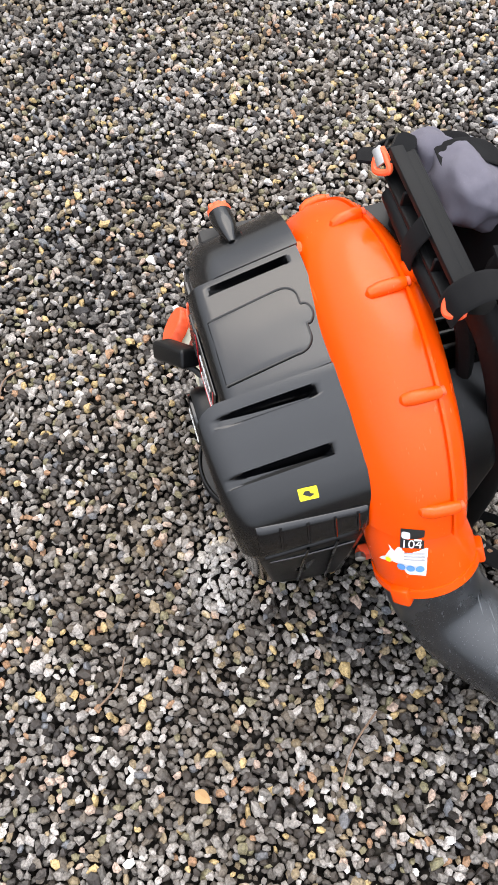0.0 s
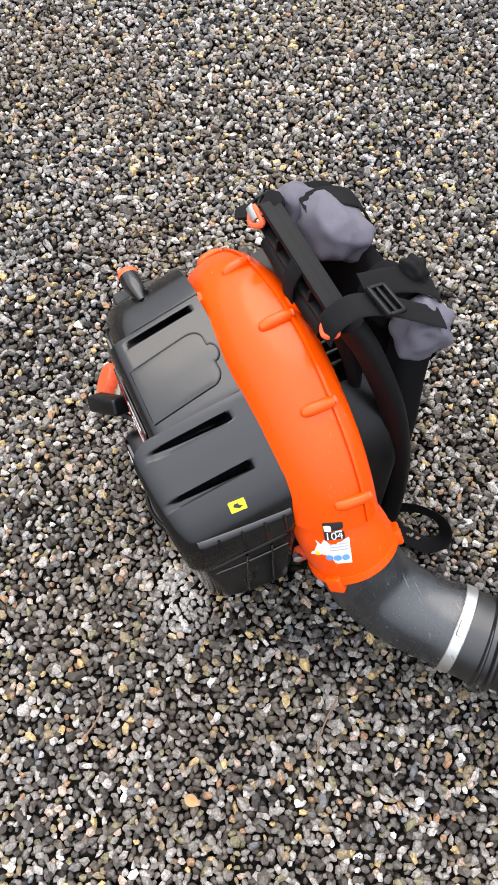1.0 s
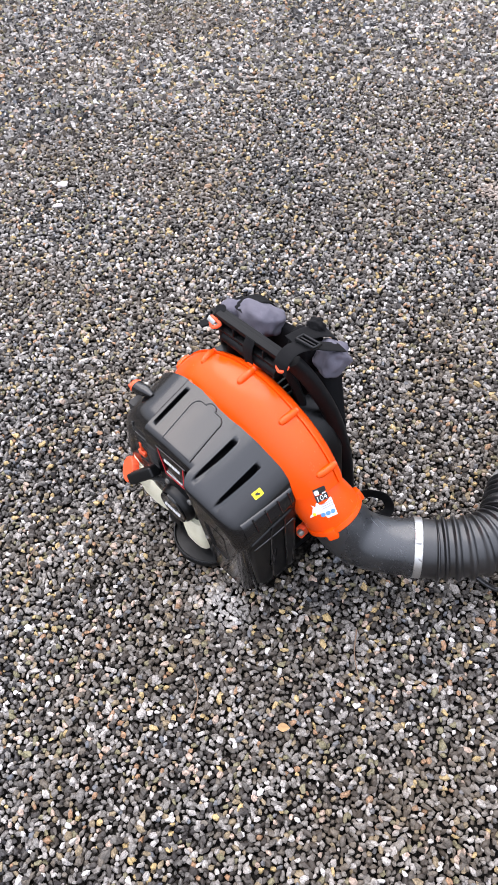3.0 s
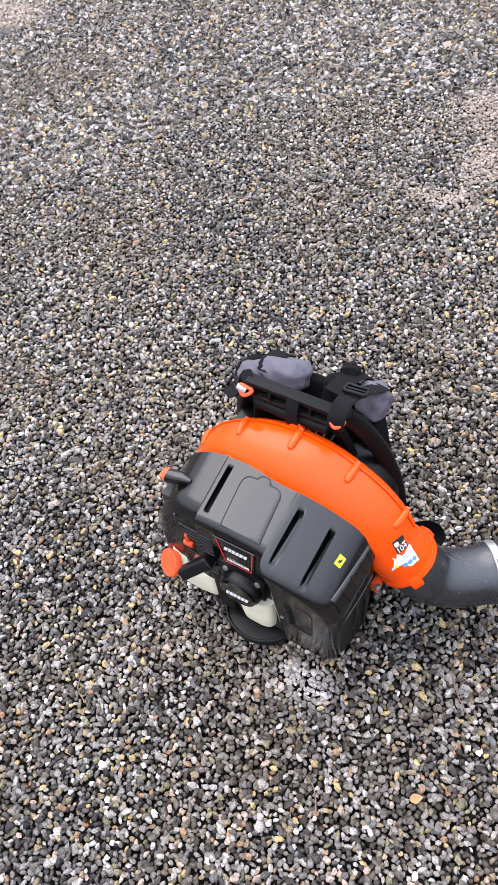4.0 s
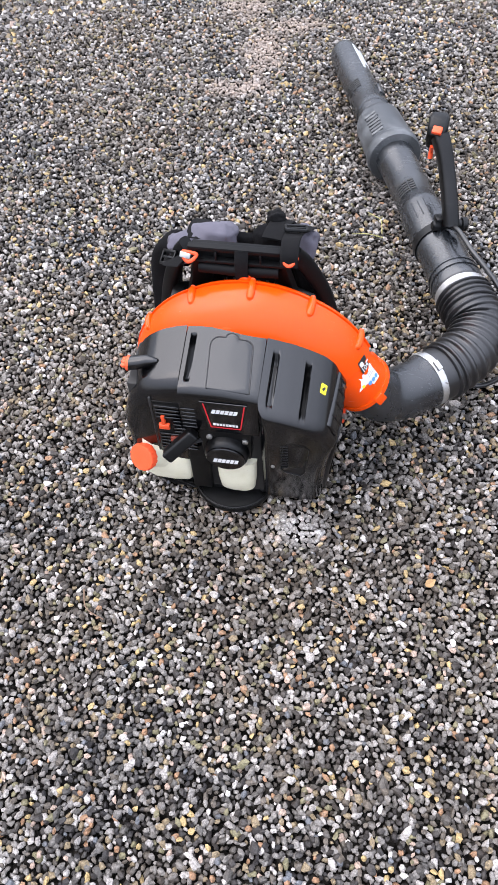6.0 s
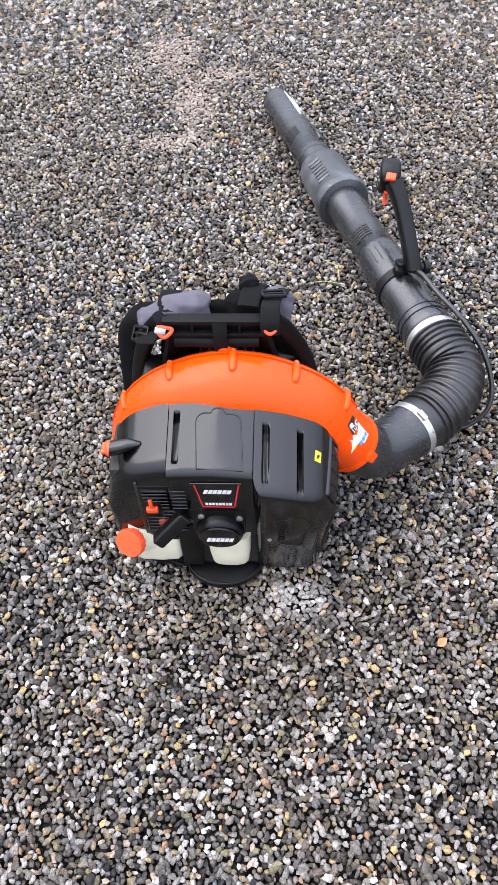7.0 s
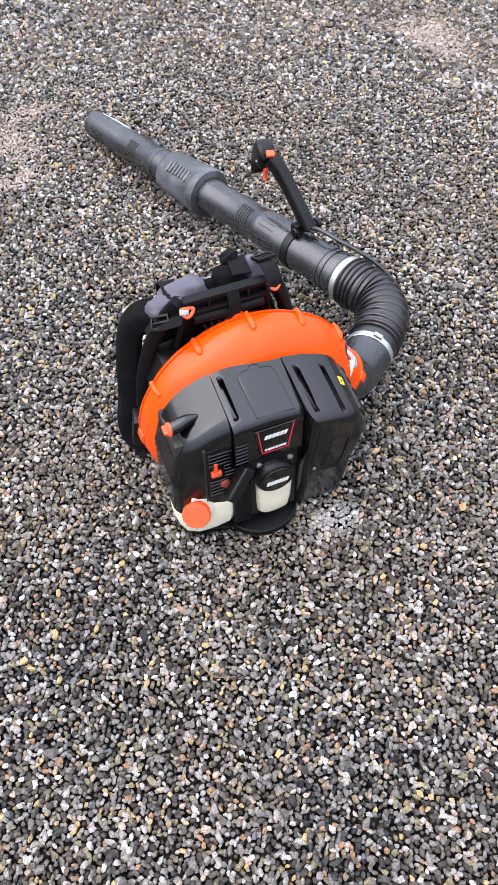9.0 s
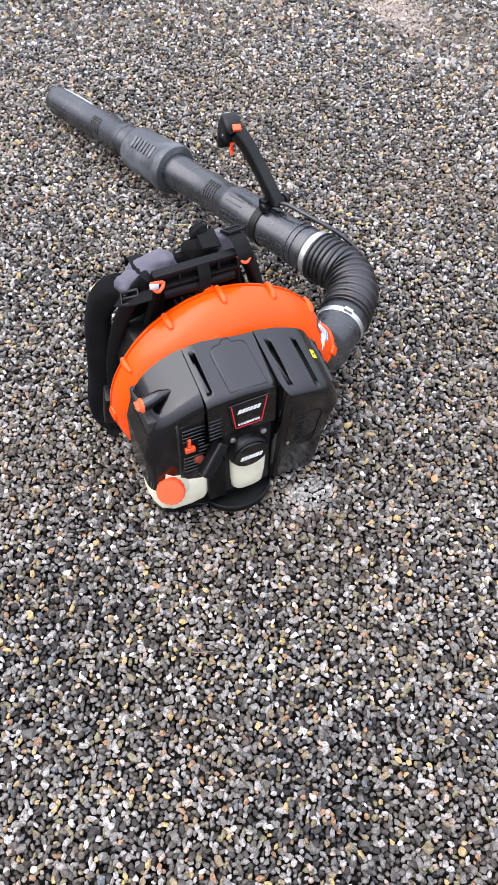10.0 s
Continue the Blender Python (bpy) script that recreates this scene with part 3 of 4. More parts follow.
# base plate with its rounded lip
base = part("base_plate", join(
    prism([(-0.170, -0.045), (-0.140, -0.056), (-0.085, -0.062), (0.050, -0.058), (0.124, -0.050), (0.135, 0.165), (-0.175, 0.165)], Matrix.Translation((0, 0, 0.0)), 0.018, 0.004),
    prism([(-0.018 + 0.078 * math.cos(radians(a)), -0.030 + 0.076 * math.sin(radians(a))) for a in range(180, 361, 6)], Matrix.Translation((0, 0, 0.002)), 0.014, 0.003)), MATT, blower, "black plastic base plate with a rounded lip")
lip = [Vector((-0.135, -0.054, 0.019)), Vector((-0.110, -0.062, 0.019)), Vector((-0.092, -0.068, 0.018))] + [Vector((-0.018 + 0.075 * math.cos(radians(a)), -0.030 + 0.073 * math.sin(radians(a)), 0.017)) for a in range(206, 340, 6)] + [Vector((0.060, -0.054, 0.020)), Vector((0.120, -0.048, 0.020))]
part("lip_rim", sweep(lip, 0.0022, 8), MATT, base)

# ---- fan housing ----
VOLUTE = [(-30, 0.235), (0, 0.236), (15, 0.228), (31, 0.2215), (60, 0.2125), (90, 0.2115), (116, 0.2075), (146, 0.2070), (160, 0.2095), (180, 0.2115), (215, 0.2130)]


def volute(a):
    return float(np.interp(a, [p for p, _ in VOLUTE], [q for _, q in VOLUTE]))


SECTION = [(0.024, -0.085), (0.020, -0.060), (0.021, -0.047), (0.027, -0.034), (0.038, -0.020), (0.052, -0.009), (0.066, -0.003), (0.078, -0.001), (0.091, -0.0012), (0.0918, -0.0030), (0.0930, -0.0030), (0.0934, 0.0010), (0.0965, 0.0006), (0.0970, -0.0020), (0.106, -0.006), (0.115, -0.016), (0.119, -0.030), (0.119, -0.085)]
HUB = Vector((0.0, 0.0, 0.200))


def polar(a, r, y):
    return Vector((HUB.x + r * math.cos(radians(a)), y, HUB.z + r * math.sin(radians(a))))


housing = part("fan_housing", skin([[polar(a, volute(a) + d, y) for y, d in SECTION] for a in np.linspace(207, 22, 90)]), ORANGE, blower, "glossy orange plastic fan housing", 45)
for a, y0, y1 in ((147, 0.066, 0.091), (116, 0.066, 0.091), (87.5, 0.064, 0.093), (60, 0.065, 0.094), (31, 0.066, 0.097)):
    up = polar(a, 1, 0) - polar(a, 0, 0)
    line = [polar(a, volute(a) + d, y) for y, d in ((y0 - 0.001, -0.010), (y0 + 0.001, -0.004), (y0 + 0.007, -0.0010), (y1 - 0.006, 0.0010), (y1 - 0.001, 0.0008), (y1 + 0.001, -0.003))]
    rib = part("rib", sweep(line, lambda k: (0.0048, 0.0062, 0.0068, 0.0066, 0.0062, 0.0048)[k], 16, up), ORANGE, housing)
    part("rib_screw", lathe(line[4] + up * 0.0005 + Vector((0, 0.004, 0)), (0, 1, 0.2), [(0, 0.0042), (0.003, 0.0042), (0.0034, 0.003)], 12), CAP, rib)
# lug at the crown, flange at the lower left
part("crown_lug", lathe(polar(91.5, 0.196, 0.108), (0, 0.35, 1), [(0, 0.014), (0.012, 0.0135), (0.018, 0.0115), (0.0195, 0.0085)], 20), ORANGE, housing)
part("flange", join(
    lathe(polar(184, 0.203, 0.078), (0, 1, 0), [(0, 0.013), (0.022, 0.013), (0.024, 0.010)], 16),
    box((-0.214, 0.070, 0.180), (-0.190, 0.098, 0.206), 0.004)), ORANGE, housing)
part("crown_tab", box((-0.096, 0.022, 0.340), (-0.082, 0.036, 0.362), 0.003), ORANGE, housing)

# outlet: the housing runs out into a round mouth
MOUTH = Vector((0.201, 0.088, 0.194))
mouth_dir = Vector((0.58, 0.16, -0.80)).normalized()
tube = curve_points([(0.085, 0.070, 0.325), (0.130, 0.071, 0.290), (0.168, 0.075, 0.243), MOUTH - mouth_dir * 0.012, MOUTH + mouth_dir * 0.006], 26)
outlet = part("outlet", sweep(tube, lambda k: 0.040 + 0.0130 * step(0, 19, k), 44, (0, 1, 0)), ORANGE, housing, "round orange outlet mouth", 45)
part("mouth_rim", lathe(MOUTH - mouth_dir * 0.004, mouth_dir, [(0, 0.051), (0.001, 0.0550), (0.010, 0.0558), (0.012, 0.0545), (0.012, 0.046)], 44, (0, 1, 0)), ORANGE, housing)
for a in (20, 140, 260):
    q = axes(MOUTH, mouth_dir, (0, 1, 0))
    part("mouth_lug", moved(box((-0.010, -0.006, -0.006), (0.010, 0.006, 0.016), 0.003), q @ Matrix.Rotation(radians(a), 4, "Z") @ Matrix.Translation((0, 0.054, 0))), ORANGE, housing)
part("housing_tab", box((0.166, 0.030, 0.140), (0.180, 0.050, 0.168), 0.003), CAP, housing)

# ---- elbow, hose and blow pipe ----
CL1 = Vector((0.327, 0.169, 0.120))
elbow_line = curve_points([MOUTH - mouth_dir * 0.03, MOUTH + mouth_dir * 0.02, (0.243, 0.105, 0.142), (0.282, 0.130, 0.125), CL1, CL1 + Vector((0.022, 0.019, 0.0))], 30)
elbow = part("elbow", sweep(elbow_line, lambda k: 0.0508 + 0.0007 * step(0, 20, k) + (0.0022 if k in (22, 23, 25) else 0), 40), PIPE, blower, "scuffed dark grey plastic elbow", 60)
clamp_dir = Vector((0.76, 0.64, 0.0)).normalized()


def hose_clamp(at, direction, r, width, name, label, screw):
    c = part(name, lathe(at - direction * width / 2, direction, [(0, r - 0.003), (0, r), (0.001, r + 0.0008), (width - 0.001, r + 0.0008), (width, r), (width, r - 0.003)], 48), STEEL, blower, label)
    if screw:
        q = axes(at, direction, (0, 0, 1))
        part("clamp_screw", moved(box((-0.010, -0.006, -0.005), (0.010, 0.003, 0.005), 0.0015), q @ Matrix.Rotation(radians(15), 4, "Z") @ Matrix.Translation((0, r + 0.005, 0))), STEEL, c, "steel worm screw")
    return c


hose_clamp(CL1 + clamp_dir * 0.004, clamp_dir, 0.0545, 0.0145, "hose_clamp", "bright steel hose clamp", True)

P0, P1 = Vector((0.389, 0.404, 0.130)), Vector((0.056, 1.466, 0.042))
pipe_dir = (P1 - P0).normalized()
hose_line = curve_points([CL1 + clamp_dir * 0.012, CL1 + clamp_dir * 0.045, (0.407, 0.248, 0.126), (0.424, 0.306, 0.128), (0.409, 0.352, 0.131), P0 - pipe_dir * 0.016, P0 + pipe_dir * 0.004], 240)


def hose_radius(k):
    u = k / 239
    if u < 0.13 or u > 0.86:
        return 0.0535
    w = (u - 0.13) / 0.73 * 15
    return 0.0525 + 0.0065 * max(0.0, math.sin(2 * math.pi * w)) ** 0.6


hose = part("hose", sweep(hose_line, hose_radius, 48), RUBBER, blower, "black corrugated rubber hose", 70)
hose_clamp(P0 - pipe_dir * 0.010, pipe_dir, 0.0545, 0.016, "hose_clamp", "pale steel hose band", False)

pipe_len = (P1 - P0).length


def at_pipe(y):
    return (y - P0.y) / (P1.y - P0.y) * pipe_len


A = at_pipe
pipe = part("pipe_sleeve", lathe(P0, pipe_dir, [(0.0, 0.050), (0.012, 0.0535), (0.024, 0.0535), (0.0245, 0.051), (0.032, 0.051), (0.0325, 0.0535), (0.040, 0.0535), (0.0405, 0.051), (0.048, 0.051), (0.0485, 0.053), (0.058, 0.0525), (0.060, 0.0500), (A(0.60), 0.0495), (A(0.605), 0.0505), (A(0.672), 0.0490), (A(0.675), 0.045)], 48), PIPE, blower, "dusty black plastic pipe sleeve", 40)
for k in range(22):
    a = radians(k * 360 / 22)
    q = axes(P0, pipe_dir)
    part("flute", sweep([q @ Vector((0.0500 * math.cos(a), 0.0500 * math.sin(a), A(0.612))), q @ Vector((0.0488 * math.cos(a), 0.0488 * math.sin(a), A(0.664)))], 0.0013, 6), PIPE, pipe)
middle = part("middle_pipe", lathe(P0, pipe_dir, [(A(0.66), 0.0440), (A(0.672), 0.0465), (A(0.682), 0.0470), (A(0.684), 0.0455), (A(0.80), 0.0450), (A(0.88), 0.0462), (A(0.905), 0.0490), (A(0.92), 0.0490)], 48), PIPE, blower, "dusty dark grey blow pipe", 40)
muffler = part("pipe_muffler", lathe(P0, pipe_dir, [(A(0.896), 0.050), (A(0.898), 0.0640), (A(0.903), 0.0672), (A(0.919), 0.0678), (A(0.924), 0.0650), (A(0.93), 0.0638), (A(0.99), 0.0615), (A(1.050), 0.0595), (A(1.064), 0.0555), (A(1.070), 0.0490), (A(1.072), 0.0440)], 56), COLLAR, blower, "scuffed grey plastic silencer collar", 40)
nozzle = part("nozzle", lathe(P0, pipe_dir, [(A(1.05), 0.0445), (A(1.105), 0.0440), (A(1.107), 0.0465), (A(1.125), 0.0465), (A(1.128), 0.0450), (A(1.29), 0.0432), (A(1.418), 0.0425), (A(1.440), 0.0415), (A(1.448), 0.0395), (A(1.448), 0.0365), (A(1.36), 0.0370), (A(1.35), 0.002)], 56), PIPE, blower, "dusty dark grey blow nozzle", 40)


def vent_rows(y, r, parent, side_deg, name="vent_slot"):
    q = axes(P0, pipe_dir)
    for row in range(3):
        for col in range(5):
            a = radians(side_deg + row * 20)
            s = A(y) + (col - 2) * 0.0085
            p = q @ Vector((r * math.cos(a), r * math.sin(a), s))
            out = (q.to_3x3() @ Vector((math.cos(a), math.sin(a), 0)))
            frame_ = axes(p, out, pipe_dir)
            part(name, moved(box((-0.0068, -0.0026, -0.002), (0.0068, 0.0026, 0.0016), 0.0006, 1), frame_), INK, parent)


def pipe_side(x, z):
    """Angle round the pipe of the outward way (x, z)."""
    q = axes(P0, pipe_dir).to_3x3().inverted()
    v = q @ Vector((x, 0, z))
    return math.degrees(math.atan2(v.y, v.x))


vent_rows(0.727, 0.0450, middle, pipe_side(-0.62, 0.78) - 20)
vent_rows(1.205, 0.0440, nozzle, pipe_side(-0.80, 0.60) - 20)
q = axes(P0, pipe_dir)
for k in range(7):
    a = radians(pipe_side(-0.62, 0.78) + (k % 2) * 2)
    p = q @ Vector((0.0632 * math.cos(a), 0.0632 * math.sin(a), A(0.943) + k * 0.013))
    out = q.to_3x3() @ Vector((math.cos(a), math.sin(a), 0))
    part("raised_bar", moved(box((-0.016, -0.0045, -0.004), (0.016, 0.0045, 0.0016), 0.001, 1), axes(p, out, pipe_dir)), bpy.data.materials.get("scuffed_grey") or worn("scuffed_grey", (0.045, 0.048, 0.05), (0.25, 0.26, 0.26), 0.4, 0.6, scale=40), muffler)
nozzle_side = axes(P0 + pipe_dir * A(1.350), Vector((0.62, 0.2, 0.75)), pipe_dir)
# pale film paints both a worn label and the sky's reflection beside it
decal("label_and_sheen", flat_grid(rounded(0.034, 0.150, 0.004), 8), worn("pale_grey_film", (0.42, 0.45, 0.47), (0.25, 0.26, 0.27), 0.35, 0.6, scale=25), nozzle, nozzle_side, nozzle, label="plain worn pale label with painted sky sheen")
nozzle_wedge = part("nozzle_catch", moved(box((-0.010, -0.022, -0.003), (0.010, 0.022, 0.006), 0.003), axes(P0 + pipe_dir * A(1.17) + Vector((0.030, 0.008, 0.032)), Vector((0.66, 0.2, 0.72)), pipe_dir)), PIPE, nozzle)

# control grip with its clamp on the pipe
grip = new("control_grip")
grip.parent = blower
pv = P0 + pipe_dir * A(0.560)
part("grip_clamp", join(lathe(pv - pipe_dir * 0.011, pipe_dir, [(0, 0.0495), (0, 0.0530), (0.022, 0.0530), (0.022, 0.0495)], 40), moved(box((-0.012, -0.010, -0.012), (0.012, 0.022, 0.012), 0.004), axes(pv + Vector((-0.004, 0, 0.054)), pipe_dir))), MATT, grip)
part("clamp_lug", lathe((0.326, 0.548, 0.178), (-1, -0.25, 0.2), [(-0.010, 0.010), (0.004, 0.011), (0.007, 0.008)], 16), MATT, grip)
part("clamp_knob", lathe((0.366, 0.548, 0.186), (1, 0.25, -0.1), [(0, 0.010), (0.012, 0.010), (0.014, 0.014), (0.024, 0.0145), (0.027, 0.010)], 18), MATT, grip, "black clamp knob")
shaft = curve_points([(0.358, 0.545, 0.182), (0.352, 0.566, 0.208), (0.338, 0.610, 0.254), (0.324, 0.645, 0.290), (0.312, 0.668, 0.310)], 24)
part("grip_shaft", sweep(shaft, lambda k: 0.0180 - 0.0010 * step(0, 8, k) + 0.002 * step(12, 23, k), 20, section=pad_shape(0.92, 1.0, 20)), MATT, grip, "black curved hand grip")
head = [(0.646, 0.286), (0.640, 0.312), (0.648, 0.328), (0.668, 0.338), (0.690, 0.334), (0.708, 0.310), (0.719, 0.274), (0.718, 0.242), (0.711, 0.232), (0.703, 0.238), (0.697, 0.264), (0.683, 0.278), (0.662, 0.278)]
head_m = Matrix(((0.10, 0, 1, 0.225), (1, 0, -0.10, 0.028), (0, 1, 0, 0), (0, 0, 0, 1)))
part("grip_head", prism(head, head_m @ Matrix.Translation((0, 0, -0.006)), 0.042, 0.009, 3), MATT, grip, "black throttle head")
part("stop_switch", moved(box((-0.010, -0.008, -0.002), (0.010, 0.008, 0.007), 0.002), axes((0.303, 0.655, 0.330), (-0.1, -0.4, 0.9))), CAP, grip, "orange stop switch")
part("throttle_trigger", sweep(curve_points([(0.300, 0.672, 0.284), (0.300, 0.678, 0.266), (0.300, 0.674, 0.252)], 8), 0.005, 10), CAP, grip, "orange throttle trigger")
for dz in (0, 0.014):
    part("white_bar", moved(box((-0.0005, -0.004, -0.0015), (0.0008, 0.004, 0.0015), 0), Matrix.Translation((0.2860, 0.690 + dz * 0.4, 0.308 - dz))), WHITE, grip)
cable = curve_points([(0.360, 0.540, 0.186), (0.374, 0.516, 0.194), (0.402, 0.462, 0.190), (0.452, 0.402, 0.168), (0.488, 0.350, 0.134), (0.506, 0.305, 0.088), (0.500, 0.276, 0.046), (0.462, 0.262, 0.012), (0.415, 0.258, 0.010), (0.385, 0.255, 0.014)], 70)
part("throttle_cable", sweep(cable, 0.0052, 12), RUBBER, grip, "black throttle cable")

# ---- back frame and harness ----
back = part("back_plate", prism([(-0.165, 0.010), (-0.168, 0.255), (-0.145, 0.325), (-0.092, 0.340), (-0.060, 0.330), (0.050, 0.330), (0.070, 0.342), (0.118, 0.320), (0.150, 0.260), (0.158, 0.010)], Matrix(((1, 0, 0, 0), (0, 0, -1, 0.172), (0, 1, 0, 0), (0, 0, 0, 1))), 0.060, 0.010, 3), MATT, blower, "scuffed black plastic back plate")
part("corner_bracket", moved(box((-0.020, -0.022, -0.035), (0.020, 0.022, 0.035), 0.005), pose(-0.198, 0.128, 0.165, 0, 8, -15)), MATT, back, "black plastic corner bracket")
for k in range(8):
    x = -0.052 + k * 0.0145
    part("fin", box((x, 0.112, 0.300), (x + 0.005, 0.160, 0.356), 0.0015, 1), MATT, back)

frame_top = part("carry_bar", join(
    box((-0.098, 0.101, 0.4650), (0.060, 0.114, 0.4735), 0.002), box((-0.092, 0.098, 0.4440), (0.056, 0.122, 0.4500), 0.002),
    box((-0.092, 0.110, 0.444), (0.056, 0.122, 0.470), 0.002), box((-0.095, 0.1190, 0.4560), (0.058, 0.1255, 0.4690), 0.003),
    *[box((x, 0.0985, 0.446), (x + 0.003, 0.112, 0.466), 0.001, 1) for x in (-0.090, -0.054, -0.018, 0.018, 0.053)]), BAR, blower, "black ribbed carrying bar")
frame_top.location = (0, 0.010, -0.013)
part("lower_bar", sweep([Vector((-0.082, 0.106, 0.430)), Vector((-0.02, 0.104, 0.4295)), Vector((0.048, 0.106, 0.430))], 0.0105, 20), BAR, frame_top)
for s in (-1, 1):
    line = curve_points([(-0.016 + s * 0.086, 0.118, 0.462), (-0.016 + s * 0.108, 0.136, 0.420), (-0.016 + s * 0.136, 0.158, 0.340), (-0.016 + s * 0.156, 0.172, 0.240), (-0.016 + s * 0.164, 0.180, 0.120), (-0.016 + s * 0.164, 0.184, 0.014)], 30)
    part("side_rail", sweep(line, 0.011, 16, section=pad_shape(0.9, 1.25, 16)), BAR, frame_top, "curved black frame rail")
    part("frame_web", sweep(curve_points([(-0.016 + s * 0.06, 0.118, 0.445), (-0.016 + s * 0.07, 0.134, 0.39), (-0.016 + s * 0.09, 0.148, 0.30)], 10), 0.017, 12, section=pad_shape(1.2, 0.5, 14)), BAR, frame_top)
part("bar_strap", sweep(curve_points([(-0.010, 0.101, 0.472), (-0.010, 0.093, 0.455), (-0.010, 0.092, 0.432), (-0.010, 0.097, 0.412), (-0.010, 0.108, 0.398)], 14), 0.011, section=pad_shape(1.0, 0.16, 14), up=(0, 1, 0)), WEB, frame_top, "short black webbing strap")

harness = new("harness")
harness.parent = blower
harness.location = (0, 0.014, -0.010)


def ring_hook(x, y, z, tilt):
    m = pose(x, y, z, -35, tilt, 0)
    tri = [m @ (Vector(p) * 0.68) for p in ((-0.017, 0, 0.008), (-0.010, 0, -0.006), (0.0, 0, -0.012), (0.010, 0, -0.006), (0.017, 0, 0.008), (0.0, 0, 0.010))]
    ring = curve_points(tri + [tri[0]], 30)
    h = part("strap_hook", sweep(ring, 0.0032, 8), CAP, harness, "orange strap hook")
    return h


ring_hook(0.066, 0.092, 0.462, 0)
ring_hook(-0.095, 0.091, 0.455, 10)
part("hook_plate", moved(box((-0.011, -0.0015, -0.006), (0.006, 0.0015, 0.004), 0.001), pose(-0.098, 0.091, 0.458, -35, 15, 0)), STEEL, harness, "bare steel hook plate")


def webbing(pts, w, name="webbing", mat=WEB, thick=0.10, up=(0, 0, 1), label=""):
    return part(name, sweep(curve_points(pts, 26), w, section=pad_shape(1.0, thick, 14), up=up), mat, harness, label)


webbing([(0.066, 0.088, 0.452), (0.066, 0.094, 0.472), (0.066, 0.118, 0.482), (0.070, 0.150, 0.470), (0.078, 0.185, 0.448), (0.085, 0.215, 0.428)], 0.0145, up=(0, 0, 1), label="stitched black webbing strap")
webbing([(-0.105, 0.088, 0.446), (-0.125, 0.098, 0.436), (-0.140, 0.122, 0.416), (-0.150, 0.150, 0.395)], 0.0145, up=(0, 0, 1), label="stitched black webbing strap")


def ladder_lock(m):
    bm = join(box((-0.019, -0.013, -0.003), (0.019, -0.008, 0.003), 0.0015), box((-0.019, 0.008, -0.003), (0.019, 0.013, 0.003), 0.0015), box((-0.019, -0.013, -0.003), (-0.015, 0.013, 0.003), 0.0015), box((0.015, -0.013, -0.003), (0.019, 0.013, 0.003), 0.0015), box((-0.018, -0.002, -0.002), (0.018, 0.002, 0.002), 0.001))
    part("buckle", moved(bm, m), MATT, harness, "black plastic strap buckle")


ladder_lock(pose(0.070, 0.150, 0.478, -22, 4, 8))
ladder_lock(pose(-0.137, 0.116, 0.426, 40, -25, -35))


def cushion(name, centre, size, turn, material, lumps=0.08, label=""):
    bm = bmesh.new()
    bmesh.ops.create_icosphere(bm, subdivisions=4, radius=1)
    m = pose(*centre, *turn)
    for v in bm.verts:
        c = v.co
        c = Vector([math.copysign(abs(k) ** 0.72, k) for k in c])
        f = 1 + lumps * noise.noise(c * 1.7 + Vector(centre) * 9) + 0.25 * lumps * noise.noise(c * 6)
        v.co = m @ Vector((c.x * size[0] * f, c.y * size[1] * f, c.z * size[2] * f))
    return part(name, bm, material, harness, label, 80)


cushion("shoulder_cushion", (-0.076, 0.176, 0.420), (0.042, 0.036, 0.028), (-25, 0, 4), CUSHION, 0.22, "puffy grey violet shoulder cushion")
cushion("shoulder_cushion", (-0.122, 0.156, 0.416), (0.024, 0.026, 0.025), (-15, -20, 10), CUSHION, 0.2, "puffy grey violet shoulder cushion")
cushion("shoulder_cushion", (0.074, 0.204, 0.404), (0.028, 0.030, 0.028), (-30, 10, -8), CUSHION, 0.25, "puffy grey violet shoulder cushion")
cushion("pad_bolster", (0.022, 0.195, 0.405), (0.030, 0.030, 0.032), (-20, 0, 0), FOAM, 0.2)
cushion("back_pad", (-0.016, 0.186, 0.265), (0.110, 0.022, 0.150), (-6, 0, 0), FOAM, 0.06, "thick black mesh back pad")
webbing([(-0.100, 0.150, 0.440), (-0.098, 0.180, 0.444), (-0.096, 0.212, 0.428), (-0.094, 0.232, 0.395)], 0.015, label="black webbing over the cushion")
webbing([(0.030, 0.150, 0.452), (0.036, 0.190, 0.448), (0.045, 0.225, 0.430), (0.05, 0.245, 0.39)], 0.017, label="black webbing over the cushion")
cushion("strap_tail", (0.030, 0.212, 0.440), (0.016, 0.012, 0.020), (10, 0, 20), WEB, 0.3)
part("shoulder_strap", sweep(curve_points([(-0.118, 0.175, 0.392), (-0.150, 0.195, 0.378), (-0.172, 0.212, 0.335), (-0.182, 0.220, 0.260), (-0.190, 0.222, 0.170), (-0.203, 0.222, 0.085), (-0.196, 0.212, 0.030), (-0.165, 0.195, 0.018)], 36), 0.026, section=pad_shape(0.95, 1.0, 20), up=(0, 1, 0)), FOAM, harness, "thick black padded shoulder strap")
part("shoulder_strap", sweep(curve_points([(0.074, 0.195, 0.385), (0.088, 0.186, 0.335), (0.102, 0.182, 0.26), (0.110, 0.180, 0.17), (0.116, 0.180, 0.085), (0.116, 0.178, 0.03)], 30), 0.022, section=pad_shape(0.8, 1.0, 20), up=(0, 1, 0)), FOAM, harness, "thick black padded shoulder strap")
webbing([(0.130, 0.195, 0.030), (0.155, 0.225, 0.050), (0.185, 0.248, 0.045), (0.205, 0.245, 0.026), (0.200, 0.222, 0.014), (0.175, 0.205, 0.010), (0.14, 0.19, 0.012)], 0.013, up=(0, 1, 0.4), label="loop of black webbing on the gravel")
